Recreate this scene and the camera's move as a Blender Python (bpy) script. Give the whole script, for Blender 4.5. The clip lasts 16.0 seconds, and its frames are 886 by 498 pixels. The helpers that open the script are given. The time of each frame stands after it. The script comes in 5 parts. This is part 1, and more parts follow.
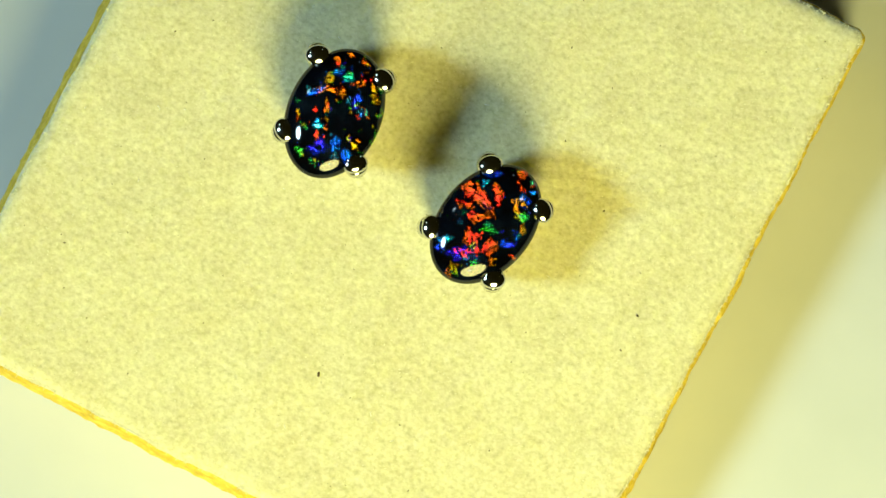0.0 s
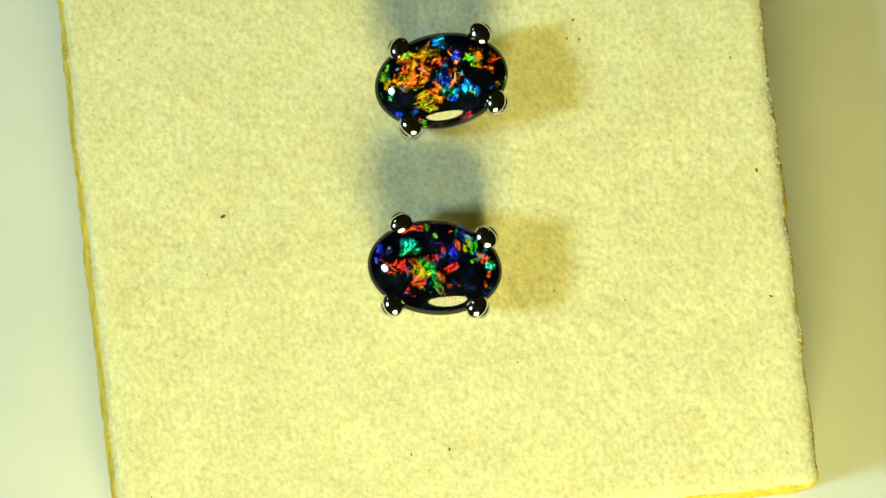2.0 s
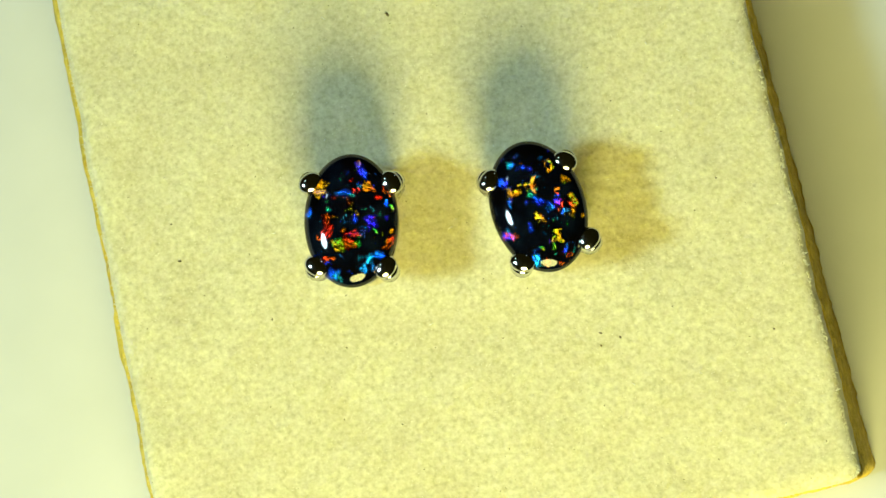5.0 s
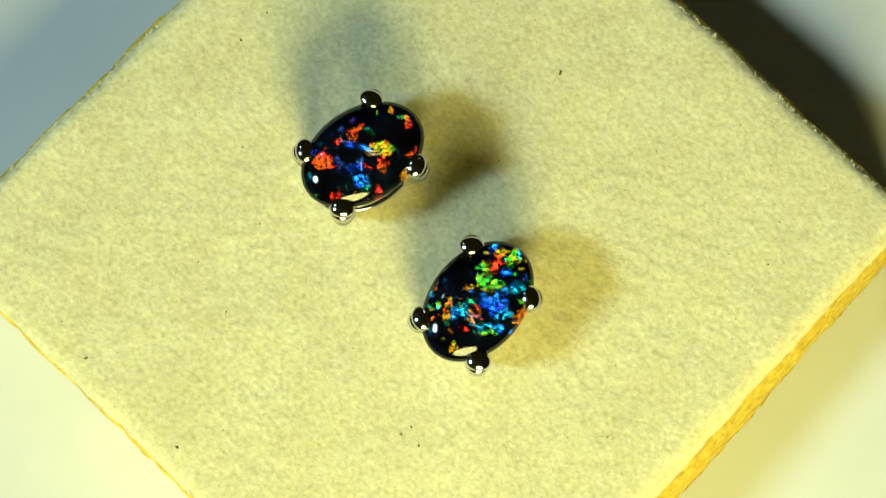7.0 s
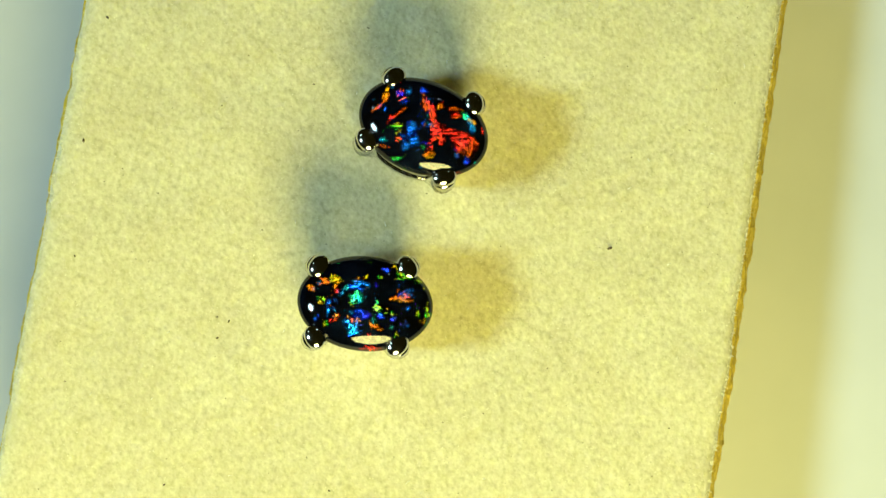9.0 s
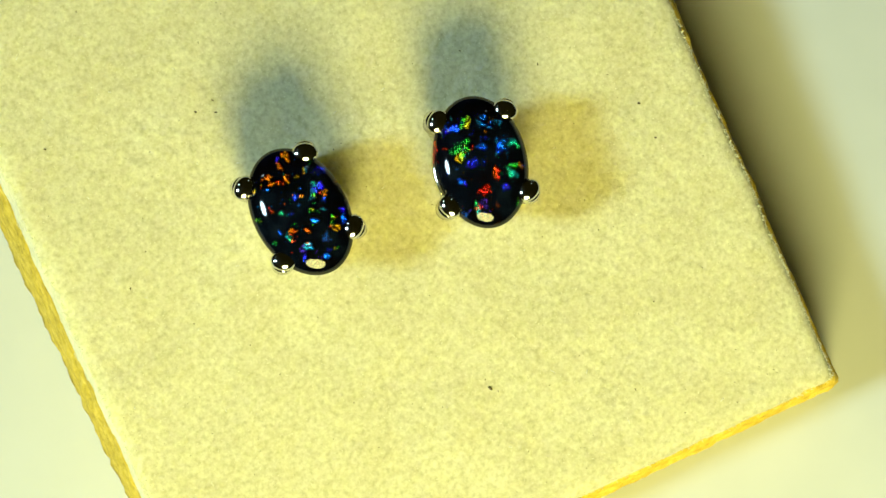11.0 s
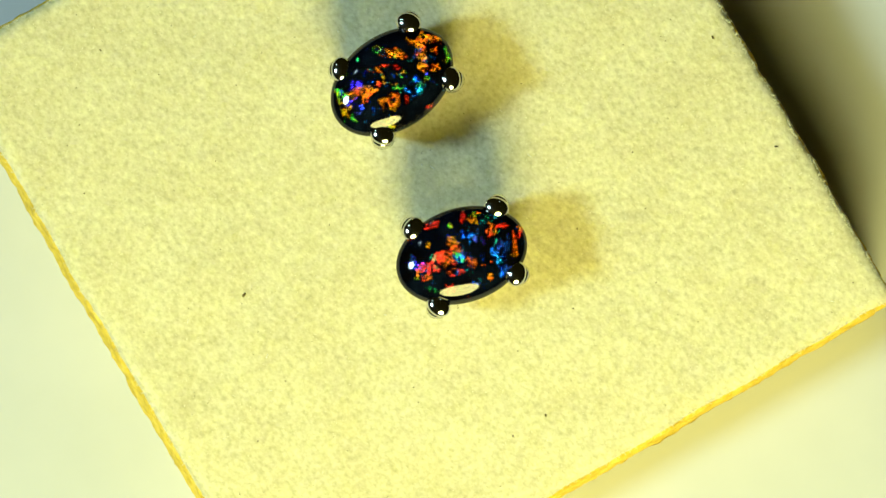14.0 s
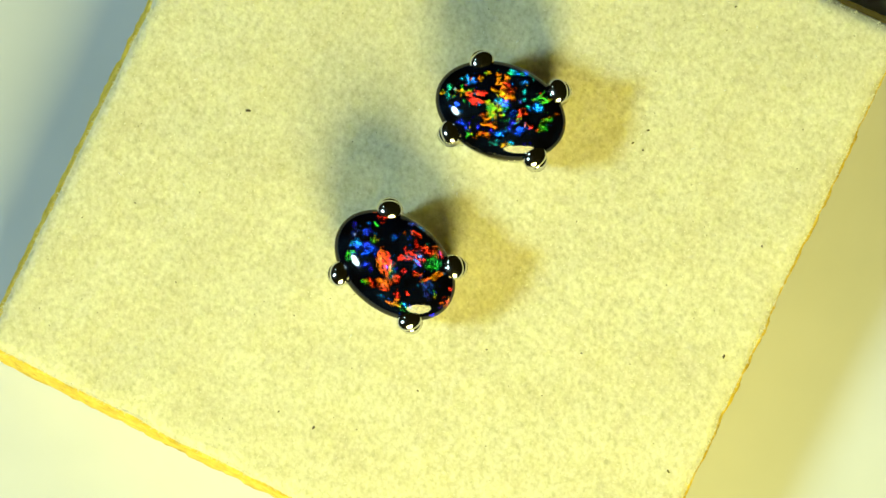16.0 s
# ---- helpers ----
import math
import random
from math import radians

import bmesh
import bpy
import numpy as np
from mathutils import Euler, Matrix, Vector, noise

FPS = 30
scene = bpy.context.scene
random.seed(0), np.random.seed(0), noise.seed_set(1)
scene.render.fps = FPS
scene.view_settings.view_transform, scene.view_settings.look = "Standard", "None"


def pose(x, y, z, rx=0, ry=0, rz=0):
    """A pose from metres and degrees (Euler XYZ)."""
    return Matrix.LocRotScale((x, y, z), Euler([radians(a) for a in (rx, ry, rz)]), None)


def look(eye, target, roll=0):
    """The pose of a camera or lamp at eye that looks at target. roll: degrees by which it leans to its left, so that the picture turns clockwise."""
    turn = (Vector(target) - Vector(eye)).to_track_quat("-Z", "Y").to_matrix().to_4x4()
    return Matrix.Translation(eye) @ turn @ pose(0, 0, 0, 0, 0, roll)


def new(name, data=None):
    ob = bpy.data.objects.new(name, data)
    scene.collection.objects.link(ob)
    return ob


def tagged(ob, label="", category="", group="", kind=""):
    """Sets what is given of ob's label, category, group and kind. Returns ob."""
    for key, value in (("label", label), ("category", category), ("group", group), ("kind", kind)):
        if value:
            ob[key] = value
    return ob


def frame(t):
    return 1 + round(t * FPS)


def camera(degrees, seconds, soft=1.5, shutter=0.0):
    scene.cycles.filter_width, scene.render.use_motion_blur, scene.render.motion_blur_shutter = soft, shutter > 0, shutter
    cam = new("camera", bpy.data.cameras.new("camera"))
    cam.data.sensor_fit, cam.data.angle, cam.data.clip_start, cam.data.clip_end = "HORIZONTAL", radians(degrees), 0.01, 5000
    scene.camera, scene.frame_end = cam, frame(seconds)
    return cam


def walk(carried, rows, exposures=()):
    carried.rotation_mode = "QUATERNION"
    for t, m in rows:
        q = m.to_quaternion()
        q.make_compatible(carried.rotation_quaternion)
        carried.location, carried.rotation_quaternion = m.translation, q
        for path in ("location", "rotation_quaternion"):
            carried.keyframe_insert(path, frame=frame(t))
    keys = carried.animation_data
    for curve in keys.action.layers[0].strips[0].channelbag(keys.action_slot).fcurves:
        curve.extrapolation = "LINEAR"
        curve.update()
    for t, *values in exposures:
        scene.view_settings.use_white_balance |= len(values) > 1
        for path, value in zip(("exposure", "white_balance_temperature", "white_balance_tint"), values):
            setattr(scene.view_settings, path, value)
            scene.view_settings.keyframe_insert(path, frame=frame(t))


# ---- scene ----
cam = camera(30.0, 16.0, soft=1.5)
MM = 0.001
PAD_H = 13.5 * MM         # height of the pad's top at the turning axis
BASE_H = 5.8 * MM         # height of the platter that carries the pad
EYE = Vector((-0.385, -8.187, 103.97)) * MM
CAM_POSE = Matrix.Translation(EYE) @ Matrix.Rotation(radians(3.783), 4, Vector((3.626, -1.079, 0)).normalized())
walk(cam, [(0.0, CAM_POSE), (16.0, CAM_POSE)],
     [(0.0, -0.03), (1.0, -0.05), (2.0, -0.06), (3.0, 0.0), (4.0, 0.0), (6.5, 0.02), (9.0, 0.03), (11.5, -0.03), (13.5, 0.0), (14.5, 0.0), (15.5, 0.03), (16.0, 0.03)])

# turn of the table in degrees, clockwise seen from above
TURN = [(0.0, -0.24), (0.5, -13.83), (1.0, -28.24), (1.5, -41.52), (2.0, -56.28), (2.5, -69.95), (3.0, -84.2), (3.5, -97.59), (4.0, -112.25),
        (4.5, -126.1), (5.0, -140.15), (5.5, -154.2), (6.0, -168.2), (6.5, -182.21), (7.0, -196.39), (7.5, -209.87), (8.0, -224.67), (8.5, -237.89), (9.0, -252.33),
        (9.5, -266.3), (10.0, -280.3), (10.5, -294.35), (11.0, -308.4), (11.5, -322.42), (12.0, -336.99), (12.5, -350.02), (13.0, -364.5), (13.5, -378.46), (14.0, -392.37),
        (14.5, -405.76), (15.0, -420.52), (15.5, -434.33), (16.0, -448.68)]


def turn_at(t):
    return float(np.interp(t, [r[0] for r in TURN], [r[1] for r in TURN]))


# the pad's top leans a little out of level
TILT_X, TILT_Y = radians(-1.109), radians(4.273)
_n = Vector((-TILT_X, -TILT_Y, 1)).normalized()
_x = Vector((1, 0, TILT_X)).normalized()
_y = _n.cross(_x)
PAD_LOCAL = Matrix.Translation((0, 0, PAD_H)) @ Matrix((_x, _y, _n)).transposed().to_4x4()


def spin(t):
    return Matrix.Rotation(radians(turn_at(t)), 4, "Z")


# ---- light: one broad warm lamp in front, two small cool lamps at the side, in a dark room ----
world = bpy.data.worlds.new("dark_room")
scene.world = world
world.use_nodes = True
world.node_tree.nodes["Background"].inputs[0].default_value = (1.0, 0.88, 0.12, 1)
world.node_tree.nodes["Background"].inputs[1].default_value = 0.009


def direction(azimuth, zenith):
    a, z = radians(azimuth), radians(zenith)
    return Vector((math.cos(a) * math.sin(z), math.sin(a) * math.sin(z), math.cos(z)))


LAMPS = {}


def area_lamp(name, azimuth, zenith, distance, sx, sy, watts, colour):
    data = bpy.data.lights.new(name, "AREA")
    data.shape, data.size, data.size_y = "ELLIPSE", sx, sy
    data.energy, data.color = watts, colour
    ob = new(name, data)
    way = direction(azimuth, zenith)
    ob.matrix_world = look(way * distance + Vector((0, 0, PAD_H)), (0, 0, PAD_H))
    LAMPS[name] = way
    return ob


area_lamp("warm_desk_lamp", -84, 58, 0.165, 0.084, 0.080, 0.55, (0.90, 0.855, 0.29))
area_lamp("cool_lamp_side", 189, 48, 0.90, 0.170, 0.170, 6.5, (0.58, 0.87, 0.95))
area_lamp("cool_lamp_back", 148, 49, 0.60, 0.034, 0.028, 0.075, (0.60, 0.88, 0.96))
area_lamp("cool_lamp_far", 64, 56, 0.24, 0.007, 0.007, 0.0018, (0.60, 0.85, 1.0))


# ---- materials ----
def material(name):
    m = bpy.data.materials.new(name)
    m.use_nodes = True
    nt = m.node_tree
    return m, nt, nt.nodes["Principled BSDF"]


def coords(nt):
    return nt.nodes.new("ShaderNodeTexCoord").outputs["Object"]


def noise_node(nt, vec, scale, detail=3.0, rough=0.55):
    n = nt.nodes.new("ShaderNodeTexNoise")
    n.inputs["Scale"].default_value, n.inputs["Detail"].default_value, n.inputs["Roughness"].default_value = scale, detail, rough
    nt.links.new(vec, n.inputs["Vector"])
    return n.outputs["Fac"]


def ramp(nt, fac, stops):
    r = nt.nodes.new("ShaderNodeValToRGB")
    while len(r.color_ramp.elements) < len(stops):
        r.color_ramp.elements.new(0.5)
    for e, (pos, col) in zip(r.color_ramp.elements, stops):
        e.position, e.color = pos, (*col, 1)
    nt.links.new(fac, r.inputs["Fac"])
    return r.outputs["Color"]


def blend(nt, mode, fac, a, b):
    n = nt.nodes.new("ShaderNodeMix")
    n.data_type, n.blend_type = "RGBA", mode
    n.inputs[0].default_value = fac
    nt.links.new(a, n.inputs[6])
    nt.links.new(b, n.inputs[7])
    return n.outputs[2]


def bump(nt, bsdf, height, strength, distance):
    b = nt.nodes.new("ShaderNodeBump")
    b.inputs["Strength"].default_value, b.inputs["Distance"].default_value = strength, distance
    nt.links.new(height, b.inputs["Height"])
    nt.links.new(b.outputs["Normal"], bsdf.inputs["Normal"])


def velvet_material():
    m, nt, bsdf = material("cream_velvet")
    c = coords(nt)
    warp = nt.nodes.new("ShaderNodeMapping")
    warp.inputs["Scale"].default_value, warp.inputs["Rotation"].default_value = (1.0, 1.15, 1.0), (0, 0, 0.6)
    nt.links.new(c, warp.inputs["Vector"])
    fine = ramp(nt, noise_node(nt, warp.outputs["Vector"], 3300, 2.5, 0.5), [(0.30, (0.565, 0.53, 0.31)), (0.43, (0.655, 0.615, 0.375)), (0.55, (0.695, 0.657, 0.41)), (0.70, (0.755, 0.72, 0.475))])
    middle = ramp(nt, noise_node(nt, c, 1500, 3, 0.5), [(0.32, (0.92, 0.91, 0.87)), (0.58, (1.02, 1.02, 1.02))])
    broad = ramp(nt, noise_node(nt, c, 260, 3), [(0.3, (0.92, 0.90, 0.86)), (0.65, (1.0, 1.0, 1.0))])
    nt.links.new(blend(nt, "MULTIPLY", 1.0, blend(nt, "MULTIPLY", 1.0, fine, middle), broad), bsdf.inputs["Base Color"])
    bsdf.inputs["Roughness"].default_value = 0.95
    bsdf.inputs["Specular IOR Level"].default_value = 0.1
    bsdf.inputs["Sheen Weight"].default_value = 0.15
    bsdf.inputs["Subsurface Weight"].default_value = 0.5
    bsdf.inputs["Subsurface Radius"].default_value = (1.0, 0.9, 0.2)
    bsdf.inputs["Subsurface Scale"].default_value = 0.0022
    bump(nt, bsdf, noise_node(nt, c, 3300, 2, 0.5), 0.45, 0.0001)
    return m


def fibre_material():
    m, nt, bsdf = material("velvet_fibre")
    g = nt.nodes.new("ShaderNodeNewGeometry")
    col = ramp(nt, g.outputs["Random Per Island"], [(0.0, (0.63, 0.59, 0.35)), (0.25, (0.67, 0.63, 0.38)), (0.8, (0.70, 0.66, 0.41)), (1.0, (0.78, 0.75, 0.52))])
    nt.links.new(col, bsdf.inputs["Base Color"])
    bsdf.inputs["Roughness"].default_value = 0.7
    return m


def foam_material():
    m, nt, bsdf = material("yellow_foam")
    c = coords(nt)
    col = ramp(nt, noise_node(nt, c, 1500, 4), [(0.25, (0.38, 0.25, 0.02)), (0.5, (0.60, 0.42, 0.035)), (0.75, (0.76, 0.58, 0.10))])
    nt.links.new(col, bsdf.inputs["Base Color"])
    bsdf.inputs["Roughness"].default_value = 0.95
    bump(nt, bsdf, noise_node(nt, c, 2600, 4), 0.9, 0.0002)
    return m


def platter_material():
    m, nt, bsdf = material("white_platter")
    c = coords(nt)
    col = ramp(nt, noise_node(nt, c, 90, 3), [(0.3, (0.51, 0.53, 0.525)), (0.7, (0.56, 0.575, 0.575))])
    nt.links.new(col, bsdf.inputs["Base Color"])
    bsdf.inputs["Roughness"].default_value = 0.6
    return m


def table_material():
    m, nt, bsdf = material("dark_table")
    col = ramp(nt, noise_node(nt, coords(nt), 25, 4), [(0.3, (0.05, 0.045, 0.04)), (0.7, (0.09, 0.08, 0.07))])
    nt.links.new(col, bsdf.inputs["Base Color"])
    bsdf.inputs["Roughness"].default_value = 0.6
    return m


def silver_material():
    m, nt, bsdf = material("polished_silver")
    bsdf.inputs["Metallic"].default_value = 1.0
    bsdf.inputs["Base Color"].default_value = (0.68, 0.67, 0.64, 1)
    c = coords(nt)
    r = nt.nodes.new("ShaderNodeMapRange")
    r.inputs["To Min"].default_value, r.inputs["To Max"].default_value = 0.04, 0.16
    nt.links.new(noise_node(nt, c, 1800, 2), r.inputs["Value"])
    nt.links.new(r.outputs["Result"], bsdf.inputs["Roughness"])
    return m


def opal_material(planes):
    """Black opal: a dark body, stacks of thin diffracting planes that each mirror their own colour at their own tilt, and a clear polished skin."""
    m, nt, bsdf = material("black_opal")
    c = coords(nt)
    col = ramp(nt, noise_node(nt, c, 700, 4), [(0.40, (0.0008, 0.0008, 0.0012)), (0.56, (0.001, 0.002, 0.005)), (0.72, (0.003, 0.006, 0.012))])
    nt.links.new(col, bsdf.inputs["Base Color"])
    bsdf.inputs["Roughness"].default_value = 0.5
    bsdf.inputs["Specular IOR Level"].default_value = 0.0
    fine = ramp(nt, noise_node(nt, c, 9000, 3, 0.6), [(0.32, (0.3, 0.3, 0.3)), (0.6, (1.25, 1.25, 1.25))])
    cells = nt.nodes.new("ShaderNodeTexVoronoi")
    cells.inputs["Scale"].default_value = 3200
    nt.links.new(c, cells.inputs["Vector"])
    waver = nt.nodes.new("ShaderNodeVectorMath")
    waver.operation = "MULTIPLY_ADD"
    nt.links.new(cells.outputs["Color"], waver.inputs[0])
    waver.inputs[1].default_value, waver.inputs[2].default_value = (0.13, 0.13, 0.0), (-0.065, -0.065, 0.0)
    total = bsdf.outputs[0]
    for name, tilt in planes:
        film = nt.nodes.new("ShaderNodeAttribute")
        film.attribute_name = name
        lean = nt.nodes.new("ShaderNodeVectorMath")
        lean.operation = "ADD"
        nt.links.new(waver.outputs[0], lean.inputs[0])
        lean.inputs[1].default_value = tuple(tilt)
        world_way = nt.nodes.new("ShaderNodeVectorTransform")
        world_way.vector_type, world_way.convert_from, world_way.convert_to = "NORMAL", "OBJECT", "WORLD"
        nt.links.new(lean.outputs[0], world_way.inputs["Vector"])
        gloss = nt.nodes.new("ShaderNodeBsdfAnisotropic")
        gloss.distribution = "BECKMANN"
        gloss.inputs["Roughness"].default_value = 0.10
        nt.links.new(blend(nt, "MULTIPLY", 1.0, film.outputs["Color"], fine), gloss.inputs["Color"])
        nt.links.new(world_way.outputs[0], gloss.inputs["Normal"])
        add = nt.nodes.new("ShaderNodeAddShader")
        nt.links.new(total, add.inputs[0])
        nt.links.new(gloss.outputs[0], add.inputs[1])
        total = add.outputs[0]
    fresnel = nt.nodes.new("ShaderNodeFresnel")
    fresnel.inputs["IOR"].default_value = 1.46
    skin = nt.nodes.new("ShaderNodeBsdfAnisotropic")
    wear = nt.nodes.new("ShaderNodeMapRange")
    wear.inputs["To Min"].default_value, wear.inputs["To Max"].default_value = 0.02, 0.09
    nt.links.new(noise_node(nt, c, 2500, 3), wear.inputs["Value"])
    nt.links.new(wear.outputs["Result"], skin.inputs["Roughness"])
    mix = nt.nodes.new("ShaderNodeMixShader")
    nt.links.new(fresnel.outputs[0], mix.inputs[0])
    nt.links.new(total, mix.inputs[1])
    nt.links.new(skin.outputs[0], mix.inputs[2])
    nt.links.new(mix.outputs[0], nt.nodes["Material Output"].inputs["Surface"])
    return m


def lint_material():
    m, nt, bsdf = material("dark_lint")
    col = ramp(nt, noise_node(nt, coords(nt), 9000, 2), [(0.3, (0.05, 0.035, 0.015)), (0.7, (0.14, 0.09, 0.035))])
    nt.links.new(col, bsdf.inputs["Base Color"])
    bsdf.inputs["Roughness"].default_value = 0.8
    return m


def pale_fibre_material():
    m, nt, bsdf = material("pale_stray_fibre")
    col = ramp(nt, noise_node(nt, coords(nt), 6000, 2), [(0.3, (0.75, 0.74, 0.66)), (0.7, (0.86, 0.86, 0.80))])
    nt.links.new(col, bsdf.inputs["Base Color"])
    bsdf.inputs["Roughness"].default_value = 0.3
    return m


PALE = pale_fibre_material()
VELVET, FIBRE, FOAM, PLATTER, TABLE = velvet_material(), fibre_material(), foam_material(), platter_material(), table_material()
SILVER, LINT = silver_material(), lint_material()


# ---- mesh helpers ----
def mesh_object(name, verts, faces, mat, parent=None, smooth=True, label=""):
    me = bpy.data.meshes.new(name)
    me.from_pydata([tuple(v) for v in verts], [], faces)
    me.materials.append(mat)
    me.polygons.foreach_set("use_smooth", [smooth] * len(me.polygons))
    me.update()
    ob = new(name, me)
    if parent:
        ob.parent = parent
    if label:
        tagged(ob, label=label)
    return ob


def part(name, bm, mat, parent, label="", smooth=True):
    me = bpy.data.meshes.new(name)
    bmesh.ops.recalc_face_normals(bm, faces=bm.faces)
    bm.to_mesh(me)
    bm.free()
    me.materials.append(mat)
    me.polygons.foreach_set("use_smooth", [smooth] * len(me.polygons))
    ob = new(name, me)
    ob.parent = parent
    if label:
        tagged(ob, label=label)
    return ob


def lathe(profile, segments):
    verts, faces = [], []
    for r, z in profile:
        for k in range(segments):
            a = 2 * math.pi * k / segments
            verts.append((r * math.cos(a), r * math.sin(a), z))
    for i in range(len(profile) - 1):
        for k in range(segments):
            j = (k + 1) % segments
            faces.append((i * segments + k, i * segments + j, (i + 1) * segments + j, (i + 1) * segments + k))
    faces.append(tuple((len(profile) - 1) * segments + k for k in range(segments)))
    faces.append(tuple(reversed(range(segments))))
    return verts, faces


def tube(points, radius, sides=10, closed=False, squash=1.0):
    """A round or flattened wire along points, as one bmesh."""
    bm = bmesh.new()
    n = len(points)
    rings = []
    for i, p in enumerate(points):
        p = Vector(p)
        a = Vector(points[(i - 1) % n]) if closed or i else p
        b = Vector(points[(i + 1) % n]) if closed or i < n - 1 else p
        d = (b - a).normalized()
        side = d.cross(Vector((0, 0, 1)))
        side = side.normalized() if side.length > 1e-6 else Vector((1, 0, 0))
        up = side.cross(d).normalized()
        r = radius[i] if isinstance(radius, (list, tuple)) else radius
        rings.append([bm.verts.new(p + side * (r * math.cos(2 * math.pi * k / sides)) + up * (r * squash * math.sin(2 * math.pi * k / sides))) for k in range(sides)])
    for i in range(n if closed else n - 1):
        a, b = rings[i], rings[(i + 1) % n]
        for k in range(sides):
            j = (k + 1) % sides
            bm.faces.new((a[k], a[j], b[j], b[k]))
    if not closed:
        bm.faces.new(rings[0])
        bm.faces.new(rings[-1])
    return bm


# ---- setting: the table and its turning platter ----
verts, faces = [], []
for i in range(2):
    z = BASE_H - 0.006 - 0.03 * i
    verts += [(-0.6, -0.6, z), (0.6, -0.6, z), (0.6, 0.6, z), (-0.6, 0.6, z)]
faces = [(0, 1, 2, 3), (7, 6, 5, 4), (0, 4, 5, 1), (1, 5, 6, 2), (2, 6, 7, 3), (3, 7, 4, 0)]
table = mesh_object("ground", verts, faces, TABLE, smooth=False)
tagged(table, "dark wooden table top under the turntable", "table", kind="structure")

verts, faces = lathe([(r, BASE_H + z) for r, z in ((0.001, -0.006), (0.1085, -0.006), (0.11, -0.005), (0.11, -0.001), (0.1092, -0.0002), (0.108, 0.0), (0.03, 0.0), (0.0005, 0.0))], 128)
turntable = mesh_object("turntable", verts, faces, PLATTER)
tagged(turntable, "round white matt turntable platter carrying the velvet pad", "turntable")

# ---- the pad: velvet over yellow foam, sloping sides ----
PAD_ANGLE = radians(-27.5)
U0, U1, V0, V1 = -19.9, 17.5, -18.45, 19.95          # top outline, mm
OUT = {"u0": 3.45, "u1": 1.2, "v0": 1.35, "v1": 1.3}    # how far each foot stands out
INV_PAD = PAD_LOCAL.inverted()


def uv(u, v, z=0.0):
    """Pad plan (mm) to the pad's own space (m)."""
    c, s = math.cos(PAD_ANGLE), math.sin(PAD_ANGLE)
    return Vector((u * c - v * s, u * s + v * c, z)) * MM


def outline(depth, radius):
    """Rounded outline of the pad at a share of its depth: points, normals and the side that each belongs to."""
    a0, a1 = U0 - OUT["u0"] * depth, U1 + OUT["u1"] * depth
    b0, b1 = V0 - OUT["v0"] * depth, V1 + OUT["v1"] * depth
    pts = []
    count = 126

    def settle(u, v):
        """The hand-cut block is not quite square."""
        along, across = (u - U0) / (U1 - U0), (v - V0) / (V1 - V0)
        if across < 0.5:
            v -= (-0.1 - 0.3 * depth) * along * (1 - 2 * across)
        else:
            v -= 0.35 * (1 - along) * (2 * across - 1)
        if along < 0.5:
            u += depth * 1.1 * (1 - across) * (1 - 2 * along)
        return u, v

    corners = [(a1, b0, a1, b1, "u1"), (a1, b1, a0, b1, "v1"), (a0, b1, a0, b0, "u0"), (a0, b0, a1, b0, "v0")]
    for x0, y0, x1, y1, side in corners:
        length = math.hypot(x1 - x0, y1 - y0)
        dx, dy = (x1 - x0) / length, (y1 - y0) / length
        for k in range(count):
            s = radius + (length - 2 * radius) * k / (count - 1)
            pts.append((*settle(x0 + dx * s, y0 + dy * s), side))
        cx, cy = x1 - dx * radius - dy * radius, y1 - dy * radius + dx * radius
        for k in range(1, 6):
            a = math.pi / 2 * k / 6
            pts.append((*settle(cx + dy * radius * math.cos(a) + dx * radius * math.sin(a), cy - dx * radius * math.cos(a) + dy * radius * math.sin(a)), side))
    return pts


BREAK = {"u0": 0.45, "u1": 0.05, "v0": 0.05, "v1": 0.06}   # where the velvet ends and bare foam shows


def foot(p):
    """The point straight below p (pad space) on top of the platter."""
    w = PAD_LOCAL @ p
    return INV_PAD @ Vector((w.x, w.y, BASE_H))


def side_point(i, share):
    top, low = TOP_RING[i], FOOT_RING[i]
    return top.lerp(low, share)


top_pts = outline(0.0, 0.6)
TOP_RING = [uv(u, v) for u, v, s in top_pts]
TOP_RING = [p * (1 + noise.noise(p * 330) * 0.006 + noise.noise(p * 1300) * 0.003) for p in TOP_RING]
FOOT_RING = [foot(uv(u, v)) for u, v, s in outline(1.0, 1.0)]
SIDES = [s for u, v, s in top_pts]
RING = len(TOP_RING)
# where the velvet ends, eased round the corners
brk = np.array([BREAK[s] for s in SIDES])
for _ in range(6):
    brk = (np.roll(brk, 1) + brk + np.roll(brk, -1)) / 3


def wob(p, scale, amount):
    return noise.noise(Vector(p) * scale) * amount


pad = new("display_pad")
tagged(pad, "square cream velvet earring pad with bare yellow foam edges", "display pad")


